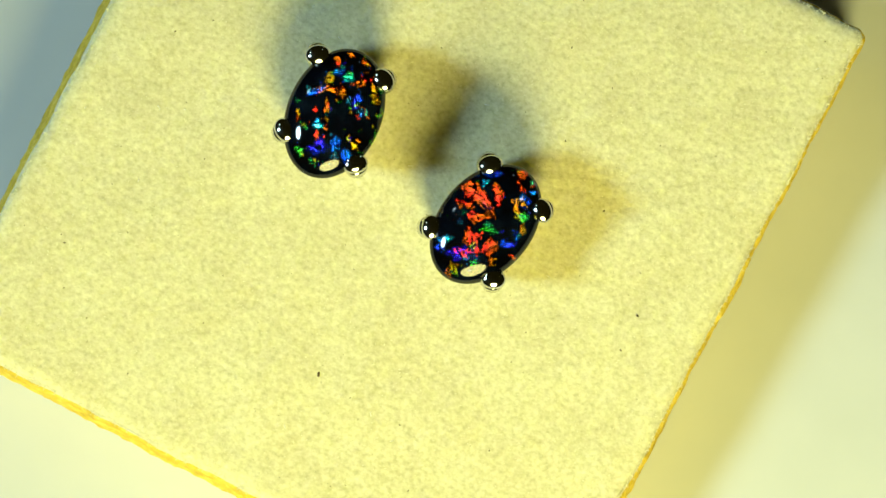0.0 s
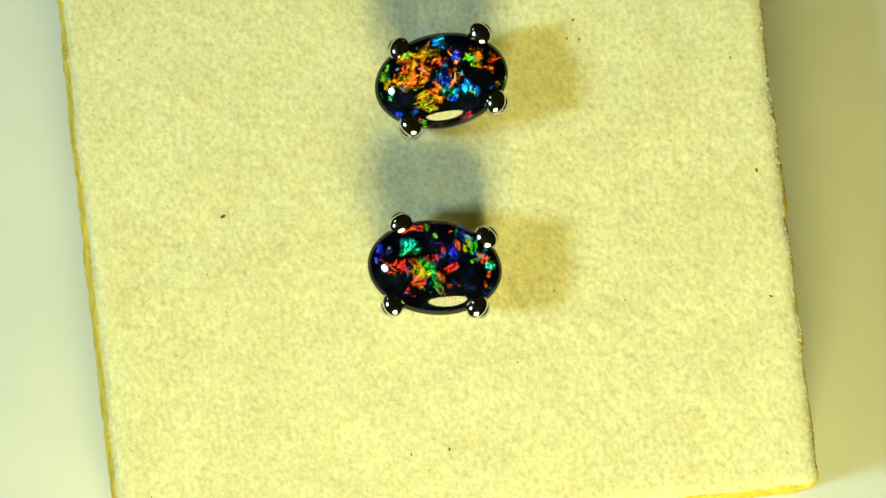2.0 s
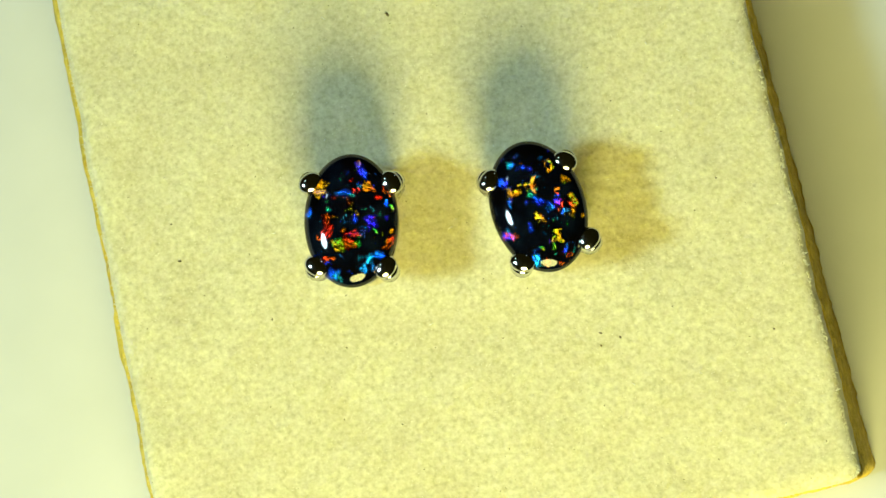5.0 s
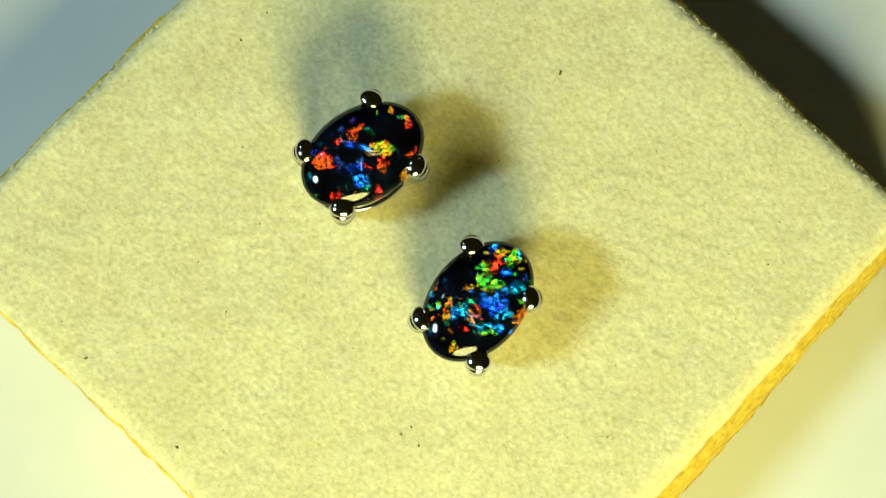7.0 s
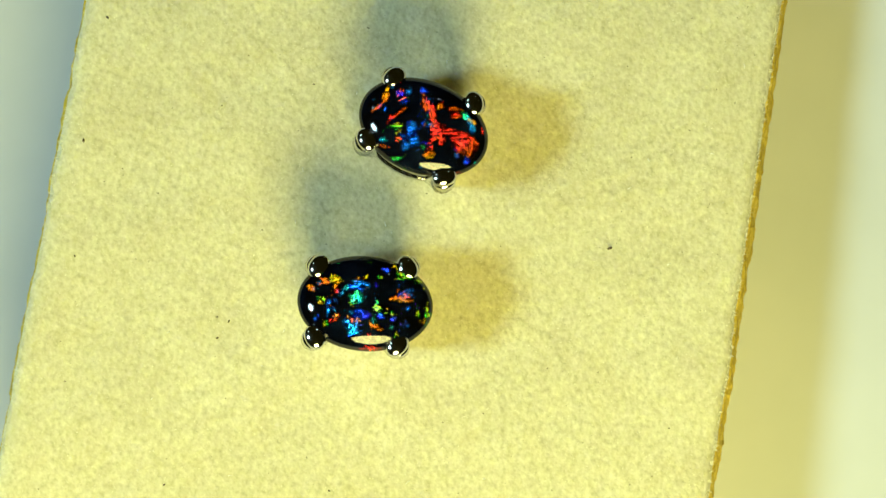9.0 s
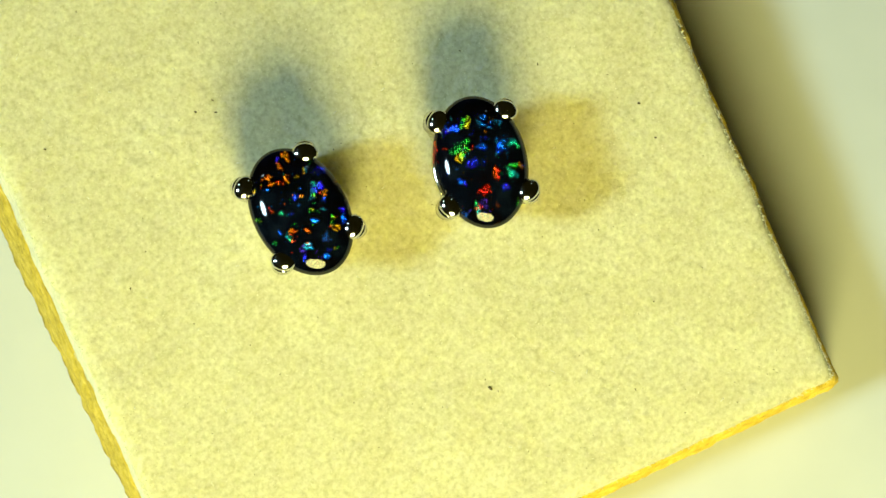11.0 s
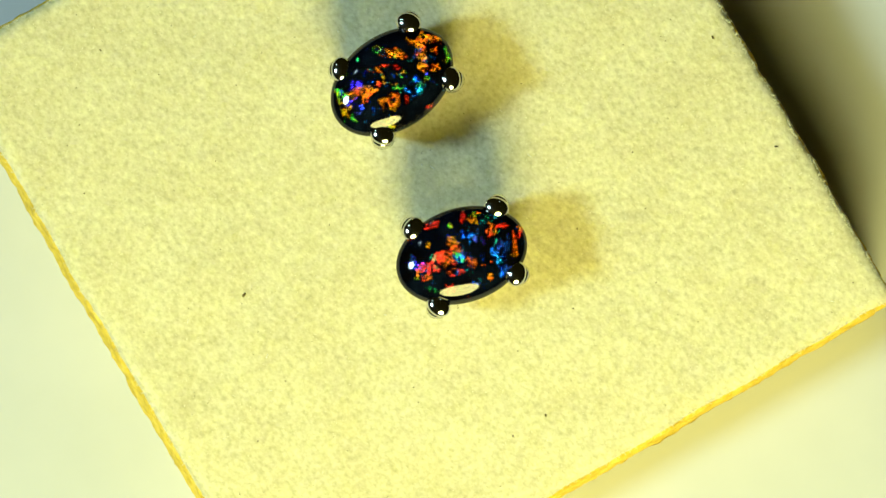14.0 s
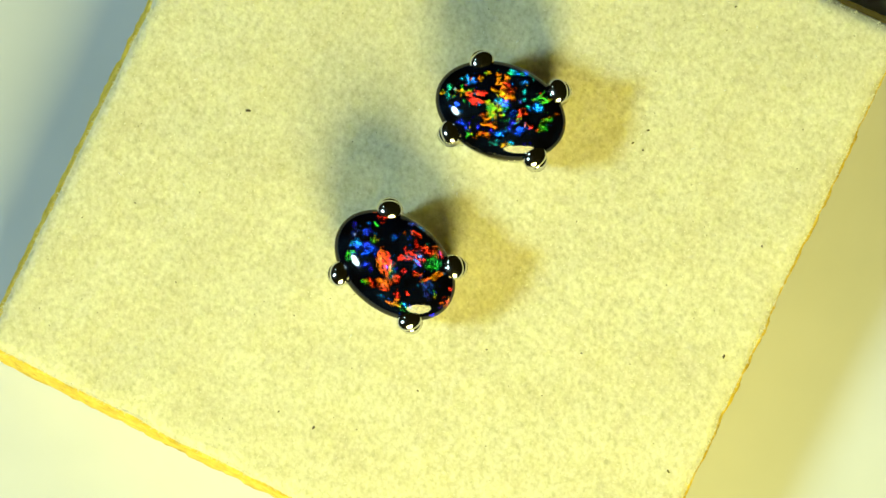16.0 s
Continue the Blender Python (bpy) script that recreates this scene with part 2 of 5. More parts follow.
def build_velvet():
    """Top sheet and the folded-down rim."""
    verts, faces = [], []
    centre = uv((U0 + U1) / 2, (V0 + V1) / 2)
    rings = 70
    for r in range(1, rings + 1):
        f = r / rings
        for i in range(RING):
            p = centre.lerp(TOP_RING[i], f)
            edge = max(0.0, (f - 0.965) / 0.035)
            z = wob(p, 1600, 0.000045) + wob(p, 260, 0.00008) - 0.00018 * edge * edge
            verts.append(Vector((p.x, p.y, z)))
    last = len(verts) - RING
    for k in range(1, 7):
        for i in range(RING):
            p = side_point(i, brk[i] * k / 6) + Vector((0, 0, -0.00018))
            out = Vector((p.x, p.y, 0)).normalized()
            ragged = wob(TOP_RING[i] * 1.0 + Vector((0, 0, k)), 900, 0.00016) * (k / 6)
            verts.append(p + out * wob(p, 1100, 0.00007) + Vector((0, 0, ragged)))
    total = rings + 6
    for r in range(total - 1):
        for i in range(RING):
            j = (i + 1) % RING
            faces.append((r * RING + i, r * RING + j, (r + 1) * RING + j, (r + 1) * RING + i))
    verts.append(centre)
    c = len(verts) - 1
    for i in range(RING):
        faces.append((c, (i + 1) % RING, i))
    faces = [tuple(reversed(f)) for f in faces]
    return mesh_object("velvet_cover", verts, faces, VELVET, pad, True, "cream velvet covering with a soft short nap")


def build_foam():
    """Foam sides that swell a little where the velvet lets them go, torn and uneven."""
    verts, faces = [], []
    levels = 16
    swell = np.array([{"u0": 0.15, "u1": 0.15, "v0": 0.35, "v1": 0.12}[s] for s in SIDES])
    for _ in range(12):
        swell = (np.roll(swell, 1) + swell + np.roll(swell, -1)) / 3
    deep = np.array([0.26 if s == "v0" else 0.09 for s in SIDES])
    for k in range(levels + 1):
        for i in range(RING):
            share = brk[i] * 0.6 + (1 - brk[i] * 0.6) * (k / levels) ** 1.7
            p = side_point(i, share)
            out = Vector((p.x, p.y, 0)).normalized()
            rough = wob(p, 420, 0.00010) + wob(p, 1500, 0.00013) + wob(p, 4000, 0.00008) + swell[i] * MM * math.exp(-((share - brk[i] - deep[i]) / (0.10 + 0.4 * deep[i])) ** 2)
            p = p + out * (-0.00025 if k == 0 else rough)
            verts.append(p)
    for k in range(levels):
        for i in range(RING):
            j = (i + 1) % RING
            faces.append((k * RING + i, (k + 1) * RING + i, (k + 1) * RING + j, k * RING + j))
    faces.append(tuple(reversed([levels * RING + i for i in range(RING)])))
    return mesh_object("foam_core", verts, faces, FOAM, pad, True, "torn yellow foam core")


build_velvet()
build_foam()


def build_nap(count, rng):
    """Short velvet fibres lying every way over the top, thicker along the rim."""
    verts, faces = [], []
    for k in range(count):
        rim = k % 5 == 0
        if rim:
            i = rng.randrange(RING)
            p = TOP_RING[i].lerp(TOP_RING[(i + 1) % RING], rng.random()) * rng.uniform(0.990, 0.999)
            p.z = -0.0001
            a = math.atan2(p.y, p.x) + rng.gauss(0, 0.7)
        else:
            p = uv(rng.uniform(U0 + 0.4, U1 - 0.4), rng.uniform(V0 + 0.4, V1 - 0.4))
            a = rng.uniform(0, 2 * math.pi)
        length, width, lift = rng.uniform(0.06, 0.17) * MM, rng.uniform(0.014, 0.032) * MM, rng.uniform(0.004, 0.03) * MM
        if rim:
            length, width = length * 1.4, width * 0.7
        d = Vector((math.cos(a), math.sin(a), 0))
        s = Vector((-d.y, d.x, 0)) * width
        z = Vector((0, 0, 0.00001 + wob(p, 260, 0.00008)))
        mid = p + d * length * 0.5 + Vector((0, 0, lift)) + z
        end = p + d * length + Vector((0, 0, lift * rng.uniform(0.3, 1.3))) + z
        b = len(verts)
        verts += [p + z - s, p + z + s, mid + s * 0.8, mid - s * 0.8, end]
        faces += [(b, b + 1, b + 2, b + 3), (b + 3, b + 2, b + 4)]
    ob = mesh_object("velvet_nap", verts, faces, FIBRE, pad, False)
    tagged(ob, "short pale velvet fibres", kind="stuff")
    return ob


build_nap(12000, random.Random(5))


def build_lint(rng):
    """Dark specks caught in the nap: the clear ones at their places, smaller ones strewn."""
    spots = [(-5.45, -9.35, 0.16), (12.1, -6.06, 0.12), (8.7, 16.35, 0.16), (14.85, 13.18, 0.12), (-13.35, 9.34, 0.10), (-2.62, 12.29, 0.09), (-3.7, 12.62, 0.11),
             (-3.04, 11.77, 0.10), (8.36, 8.67, 0.07), (-10.33, 17.58, 0.09), (2.8, 18.58, 0.10), (10.2, -0.3, 0.08), (8.05, 3.53, 0.07), (-0.5, -15.76, 0.07), (-19.3, -2.23, 0.08), (11.18, -7.97, 0.08)]
    for k in range(120):
        p = uv(rng.uniform(U0 + 1, U1 - 1), rng.uniform(V0 + 1, V1 - 1)) / MM
        spots.append((p.x, p.y, rng.uniform(0.03, 0.06)))
    for x, y, size in spots:
        bm = bmesh.new()
        bmesh.ops.create_icosphere(bm, subdivisions=1, radius=size * MM * 0.6)
        a = rng.uniform(0, 3.1)
        for v in bm.verts:
            v.co *= 1 + rng.uniform(-0.3, 0.3)
            v.co = Vector((v.co.x * 1.5, v.co.y * 0.8, v.co.z * 0.5))
        bmesh.ops.rotate(bm, verts=bm.verts, matrix=Matrix.Rotation(a, 3, "Z"))
        bmesh.ops.translate(bm, verts=bm.verts, vec=Vector((x, y, 0.05)) * MM)
        part("lint_speck", bm, LINT, pad)


build_lint(random.Random(9))


def build_pale_lint(rng):
    """Bright stray fibres that glint on the nap."""
    spots = [(-0.97, 1.88), (-0.61, 2.12), (-4.36, 9.03), (-5.8, 10.84), (7.22, -3.97), (1.74, -6.1), (-8.75, 5.57)]
    for k in range(22):
        p = uv(rng.uniform(U0 + 1, U1 - 1), rng.uniform(V0 + 1, V1 - 1)) / MM
        spots.append((p.x, p.y))
    for x, y in spots:
        a, n = rng.uniform(0, 6.28), rng.uniform(0.10, 0.26)
        bend = rng.uniform(-0.5, 0.5)
        pts = [Vector((x + n * f * math.cos(a + bend * f), y + n * f * math.sin(a + bend * f), 0.05 + 0.05 * math.sin(3.1 * f))) * MM for f in (0, 0.25, 0.5, 0.75, 1.0)]
        part("stray_fibre", tube(pts, 0.016 * MM, 6), PALE, pad, "pale glinting stray fibre")


build_pale_lint(random.Random(12))

# ---- the earrings ----
GIRDLE, DOME, LONG, SHORT, SHIFT = 3.9, 1.2, 3.54, 2.49, -0.25


SEGMENTS, RINGS = 288, 92


class Opal:
    """A stone on its earring: the plan of its dome, and its colour planes by the moment at which they answer a lamp."""

    def __init__(self, parent, local, fine):
        self.parent, self.local, self.fine = parent, local, fine
        self.profile = [(math.sin(math.pi / 2 * k / (RINGS - 1)), DOME * math.cos(math.pi / 2 * k / (RINGS - 1))) for k in range(RINGS)]
        self.profile[0] = (0.004, DOME)
        self.profile += [(0.995, -0.12), (0.96, -0.28), (0.86, -0.5), (0.6, -0.62)]
        around = np.arange(SEGMENTS) * 2 * math.pi / SEGMENTS
        r = np.array([p[0] for p in self.profile])[:, None]
        self.x = (SHIFT + LONG * r * np.cos(around)).ravel()
        self.y = (SHORT * r * np.sin(around)).ravel()
        self.z = np.repeat([GIRDLE + p[1] for p in self.profile], SEGMENTS)
        self.planes = {}

    def film(self, t, cool):
        return self.planes.setdefault((t, cool), np.zeros((len(self.x), 3)))

    def tilt(self, t, cool):
        """The plane that mirrors the lamp into the eye when the table stands as it does at t seconds."""
        lamp = LAMPS["cool_lamp_side"] if cool else LAMPS["warm_desk_lamp"]
        pose_now = spin(t) @ PAD_LOCAL @ self.local
        eye = (EYE - pose_now @ (Vector((0, 0, GIRDLE + DOME)) * MM)).normalized()
        return (pose_now.to_3x3().inverted() @ (eye + lamp).normalized()).normalized()

    def build(self):
        verts = np.stack([self.x, self.y, self.z], 1) * MM
        faces = []
        for i in range(len(self.profile) - 1):
            for k in range(SEGMENTS):
                j = (k + 1) % SEGMENTS
                faces.append((i * SEGMENTS + k, (i + 1) * SEGMENTS + k, (i + 1) * SEGMENTS + j, i * SEGMENTS + j))
        faces.append(tuple(range(SEGMENTS)))
        faces.append(tuple(reversed([(len(self.profile) - 1) * SEGMENTS + k for k in range(SEGMENTS)])))
        names = [("film_%d" % i, key) for i, key in enumerate(sorted(self.planes))]
        ob = mesh_object("cabochon", verts, faces, opal_material([(n, self.tilt(*key)) for n, key in names]), self.parent, True,
                         "polished oval black opal cabochon with flashing colours")
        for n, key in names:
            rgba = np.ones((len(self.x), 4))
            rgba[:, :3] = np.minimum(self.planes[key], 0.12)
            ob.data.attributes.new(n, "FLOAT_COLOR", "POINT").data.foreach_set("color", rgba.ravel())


def build_setting(parent, prongs, rng):
    # two gallery rails round the stone
    for z, grow, wire in ((2.5, 0.84, 0.13), (0.6, 0.86, 0.16)):
        pts = [Vector((SHIFT + LONG * grow * math.cos(a), SHORT * grow * math.sin(a), z)) * MM for a in [2 * math.pi * k / 64 for k in range(64)]]
        part("gallery_rail", tube(pts, wire * MM, 10, True, 1.5), SILVER, parent)
    for x, y in prongs:
        x, y = x * 0.96, y * 0.96
        r = math.hypot(x, y)
        d = Vector((x / r, y / r, 0))
        foot_p, mid = Vector((x, y, 0)) * 0.78, Vector((x, y, 0)) * 1.03
        pts = [foot_p + Vector((0, 0, 0.05)), foot_p * 1.06 + Vector((0, 0, 0.9)), mid + Vector((0, 0, 2.6)), mid + d * 0.06 + Vector((0, 0, 3.6)), Vector((x, y, 4.20)) + d * 0.02]
        prong = part("prong", tube([p * MM for p in pts], [0.50 * MM, 0.56 * MM, 0.60 * MM, 0.61 * MM, 0.58 * MM], 18), SILVER, parent)
        bm = bmesh.new()
        bmesh.ops.create_uvsphere(bm, u_segments=28, v_segments=18, radius=0.63 * MM)
        for v in bm.verts:
            v.co = Vector((v.co.x * 0.88, v.co.y * 1.08, v.co.z * 0.60))
        bmesh.ops.rotate(bm, verts=bm.verts, matrix=Matrix.Rotation(math.atan2(y, x) + rng.uniform(-0.25, 0.25), 3, "Z"))
        bmesh.ops.translate(bm, verts=bm.verts, vec=Vector((x, y, 4.26)) * MM)
        part("prong_tip", bm, SILVER, prong, "rounded polished prong tip")
    bm = tube([Vector((0, 0, 0.9)) * MM, Vector((0, 0, -5.5)) * MM], 0.4 * MM, 12)
    part("post", bm, SILVER, parent, "straight ear post pushed into the pad")


HUES = {
    "r": (1.3, 0.06, 0.075), "o": (1.0, 0.27, 0.015), "y": (1.0, 0.66, 0.01), "g": (0.05, 0.92, 0.06),
    "t": (0.01, 0.46, 0.32), "c": (0.015, 0.32, 0.72), "b": (0.006, 0.09, 0.78), "v": (0.05, 0.02, 0.75),
}
EARRING_POSE = {}


def add_flake(stone, hue, x, y, rx, ry, angle, t, rng):
    """One colour flake in the stone: a jagged, combed patch, or a cluster of shards in the finely speckled stone."""
    cool = hue in "cbvt"
    film = stone.film(t, cool)
    turn = radians(angle)
    shards = [(x, y, rx * 1.1, ry * 1.1, turn)]
    if stone.fine and not cool and max(rx, ry) > 0.18:
        shards = []
        for _ in range(4 + int(11 * max(rx, ry))):
            r, a = math.sqrt(rng.random()), rng.uniform(0, 2 * math.pi)
            dx, dy = 1.1 * rx * r * math.cos(a), 1.1 * ry * r * math.sin(a)
            shards.append((x + dx * math.cos(turn) - dy * math.sin(turn), y + dx * math.sin(turn) + dy * math.cos(turn),
                           rx * rng.uniform(0.35, 0.8), ry * rng.uniform(0.25, 0.6), turn + rng.gauss(0, 0.5)))
    order = "roygtcbv"
    at = order.index(hue)
    gain = (0.033 if cool else 0.027) * rng.uniform(0.5, 1.25)
    if stone.fine:
        gain *= 1.5 if cool else 0.85
    for sx, sy, ax, ay, lean in shards:
        ax, ay = max(ax, 0.05), max(ay, 0.05)
        reach = 1.45 * max(ax, ay)
        near = np.nonzero((np.abs(stone.x - sx) < reach) & (np.abs(stone.y - sy) < reach) & (stone.z >= GIRDLE))[0]
        if not len(near):
            continue
        dx, dy = stone.x[near] - sx, stone.y[near] - sy
        gx, gy = dx * math.cos(lean) + dy * math.sin(lean), dy * math.cos(lean) - dx * math.sin(lean)
        bearing, r = np.arctan2(gy / ay, gx / ax) % (2 * math.pi), np.hypot(gx / ax, gy / ay)
        sides = rng.randrange(7, 13)
        rim = [rng.uniform(0.62, 1.0) if k % 2 else rng.uniform(0.9, 1.4) for k in range(sides)]
        border = np.interp(bearing, np.arange(sides + 1) * 2 * math.pi / sides, rim + rim[:1])
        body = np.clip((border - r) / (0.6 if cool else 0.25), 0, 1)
        # combed streaks along the flake
        if ax < 1.4 * ay and rng.random() < 0.5:
            gx, gy = gy, gx
        f, p, w = rng.uniform(14, 30), rng.uniform(0, 6.28), rng.uniform(4, 9)
        streak = 0.62 + 0.38 * np.sin(f * gy + p + 1.2 * np.sin(w * gx + p * 2)) + 0.25 * np.sin(2.3 * f * gy - 3 * gx + 2 * p)
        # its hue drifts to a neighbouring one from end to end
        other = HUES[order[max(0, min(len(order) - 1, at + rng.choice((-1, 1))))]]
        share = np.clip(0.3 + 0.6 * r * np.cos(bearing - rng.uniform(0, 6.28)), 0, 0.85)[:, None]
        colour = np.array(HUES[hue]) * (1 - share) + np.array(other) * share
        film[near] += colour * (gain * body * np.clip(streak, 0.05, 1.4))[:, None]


def flash(stone, t, flakes):
    """Flakes that light up together, t seconds into the turn: hue, place, half axes (mm) and angle in the stone."""
    rng = random.Random(int(t * 100) + len(flakes))
    for hue, x, y, rx, ry, angle in flakes:
        add_flake(stone, hue, x, y, rx, ry, angle, t, rng)


def earring(x, y, angle, prongs, label, seed, fine):
    thing = new("stud_earring")
    tagged(thing, label, "earring", "pair of earrings")
    local = Matrix.Translation(Vector((x, y, 0)) * MM) @ Matrix.Rotation(radians(angle), 4, "Z")
    build_setting(thing, prongs, random.Random(seed))
    EARRING_POSE[thing] = local
    return Opal(thing, local, fine)


stone_a = earring(-4.45, 4.90, 67.5, [(2.30, 2.05), (2.42, -1.74), (-2.15, 2.10), (-2.35, -2.10)],
                                  "silver four-prong stud earring with finely speckled black opal", 1, True)
stone_b = earring(3.59, -0.88, 50.9, [(2.36, 1.88), (2.24, -1.88), (-2.29, 2.20), (-2.33, -2.20)],
                                  "silver four-prong stud earring with broad red-flashing black opal", 2, False)


def strew(stone, count, seed, moments, smallest=0.05, largest=0.16):
    """Grains of colour between the broad flakes."""
    rng = random.Random(seed)
    for k in range(count):
        while True:
            x, y = rng.uniform(-LONG, LONG), rng.uniform(-SHORT, SHORT)
            if (x / LONG) ** 2 + (y / SHORT) ** 2 < 0.8:
                break
        r = rng.uniform(smallest, largest)
        add_flake(stone, rng.choice("roygtcbbv"), x, y, r, r * rng.uniform(0.4, 0.9), rng.uniform(0, 180), rng.choice(moments), rng)


MOMENTS = (0.0, 0.7, 1.5, 2.2, 3.0, 3.6, 4.1, 6.5, 7.1, 7.8, 8.4, 9.0, 11.7, 12.3)
strew(stone_a, 150, 31, MOMENTS)
strew(stone_b, 25, 32, MOMENTS)
for moment, seed in ((5.0, 41), (5.75, 43), (9.9, 45), (10.75, 47)):
    strew(stone_a, 42, seed, (moment,), 0.09, 0.36)
    strew(stone_b, 30, seed + 1, (moment,), 0.12, 0.5)

flash(stone_a, 0.0, [
    ("y", 1.31, 0.77, 0.28, 0.29, -67), ("o", 0.86, 0.20, 0.39, 0.14, -92), ("c", 1.85, 0.51, 0.34, 0.20, -47), ("b", 0.40, 1.29, 0.49, 0.22, -47), ("o", 2.78, -0.54, 0.29, 0.12, -117), ("o", 1.64, -0.64, 0.29, 0.10, -72),
    ("r", 2.20, 0.82, 0.18, 0.16, -67), ("y", 1.36, -1.56, 0.20, 0.14, -87), ("g", 1.75, -1.77, 0.25, 0.08, -127), ("b", 0.70, -0.93, 0.34, 0.34, -67), ("t", 1.69, 0.02, 0.39, 0.25, -67), ("y", -0.92, 1.74, 0.14, 0.20, -67),
    ("g", -1.57, 1.15, 0.22, 0.15, -67), ("g", -2.61, 0.95, 0.15, 0.20, -67), ("r", -0.51, 0.91, 0.15, 0.15, -67), ("o", -1.13, 0.11, 0.14, 0.12, -67), ("t", -1.19, 0.51, 0.29, 0.25, -67), ("b", -1.67, -0.65, 0.25, 0.34, -67),
])
flash(stone_a, 0.0, [
    ("v", -2.24, -0.04, 0.59, 0.39, -67), ("b", -2.09, -1.41, 0.29, 0.39, -67), ("y", -1.36, -1.37, 0.20, 0.08, -117), ("g", -1.74, -2.10, 0.18, 0.14, -67), ("g", -0.39, -2.38, 0.08, 0.20, -67), ("c", 0.14, -1.38, 0.12, 0.25, -67),
    ("o", -0.01, 0.48, 0.12, 0.25, -67),
])
flash(stone_b, 0.0, [
    ("o", 0.56, 1.90, 0.28, 0.35, -50), ("r", 0.56, 1.12, 0.59, 0.25, -90), ("o", 1.47, 0.72, 0.20, 0.44, -36), ("r", -0.22, 1.64, 0.40, 0.12, -75), ("r", -0.45, 0.80, 0.35, 0.25, -80), ("v", -2.34, 0.14, 0.59, 0.40, -51),
    ("c", -2.27, 1.23, 0.40, 0.20, -41), ("b", -2.77, 1.20, 0.30, 0.20, -51), ("g", -0.41, -0.26, 0.45, 0.20, -66), ("r", -1.18, -0.88, 0.40, 0.30, -11), ("r", -1.66, -0.45, 0.15, 0.25, -51), ("b", 2.02, 1.37, 0.50, 0.20, -50),
    ("o", 3.00, 0.18, 0.25, 0.25, -50), ("c", 2.59, -0.86, 0.20, 0.12, -50), ("b", 1.90, -0.73, 0.40, 0.35, -50), ("g", 1.25, -1.26, 0.30, 0.35, -51), ("o", 0.72, -1.63, 0.15, 0.30, -51), ("c", 0.06, -1.60, 0.35, 0.12, -36),
])
flash(stone_b, 0.0, [
    ("b", -0.32, -1.46, 0.40, 0.30, -51), ("y", -3.14, -0.13, 0.15, 0.35, -31), ("g", -2.25, -0.74, 0.20, 0.18, -51), ("o", -0.69, -2.25, 0.06, 0.20, -21), ("t", 1.32, 1.37, 0.25, 0.25, -50), ("r", -1.32, 0.22, 0.25, 0.30, -51),
])
flash(stone_a, 1.5, [
    ("o", -1.85, 0.21, 0.54, 0.35, -26), ("y", -2.82, 0.69, 0.30, 0.30, -26), ("y", -3.04, 0.13, 0.22, 0.22, -26), ("o", -0.91, -0.80, 0.49, 0.39, -26), ("o", 1.87, 0.97, 0.39, 0.25, -26), ("o", 2.71, 0.56, 0.34, 0.15, 4),
    ("o", 0.50, 1.20, 0.49, 0.14, -66), ("o", 0.77, 0.85, 0.14, 0.39, -6), ("v", -1.94, 0.92, 0.35, 0.28, -26), ("g", 0.05, 1.75, 0.25, 0.18, -26), ("y", -0.68, 2.38, 0.15, 0.12, -26), ("o", 1.83, 0.22, 0.15, 0.25, -26),
    ("o", 2.36, 0.07, 0.34, 0.10, -11), ("y", 0.31, 0.03, 0.22, 0.18, -26), ("g", -0.13, -0.65, 0.35, 0.12, -36), ("t", -0.26, 0.42, 0.25, 0.30, -26), ("b", 0.59, -0.65, 0.39, 0.30, -26), ("g", 1.29, -1.00, 0.15, 0.15, -26),
])
flash(stone_a, 1.5, [
    ("b", 1.45, -1.24, 0.15, 0.12, -26), ("r", -0.11, -1.30, 0.15, 0.20, -26), ("r", 0.36, 0.34, 0.14, 0.14, -26), ("g", -3.21, -0.44, 0.25, 0.20, -26), ("t", -1.07, 1.26, 0.30, 0.12, -46), ("r", -0.92, 0.20, 0.14, 0.14, -26),
    ("y", 2.62, -0.75, 0.15, 0.08, -26), ("y", -2.00, 1.71, 0.15, 0.15, -26), ("g", -2.87, 1.04, 0.20, 0.35, -26), ("c", 0.26, -1.09, 0.20, 0.08, -26), ("r", 0.67, -2.17, 0.20, 0.14, -26), ("c", 1.99, -0.24, 0.15, 0.15, -26),
    ("r", -0.13, 0.80, 0.20, 0.08, -26),
])
flash(stone_b, 1.5, [
    ("r", -2.06, -0.05, 0.44, 0.38, -9), ("o", -2.39, -0.50, 0.30, 0.15, -9), ("r", -1.35, -1.47, 0.32, 0.28, -9), ("o", -1.07, 0.19, 0.44, 0.35, -39), ("g", -0.41, -0.02, 0.18, 0.39, 26), ("o", 0.12, -0.46, 0.25, 0.39, 31),
    ("t", -0.26, -0.95, 0.25, 0.22, -9), ("b", -0.63, -0.78, 0.18, 0.14, -9), ("b", 0.24, 0.87, 0.49, 0.35, -9), ("b", -0.58, 1.36, 0.49, 0.35, -9), ("v", -3.11, 0.57, 0.35, 0.35, -9), ("r", -1.35, 2.13, 0.39, 0.28, -9),
    ("o", 0.42, 1.99, 0.14, 0.08, -9), ("o", 1.20, 1.86, 0.14, 0.10, -9), ("g", 0.73, 2.04, 0.15, 0.15, -9), ("t", 1.62, 1.34, 0.35, 0.25, -9), ("c", 2.01, 1.33, 0.25, 0.10, -29), ("r", 2.14, 0.86, 0.30, 0.15, -9),
])
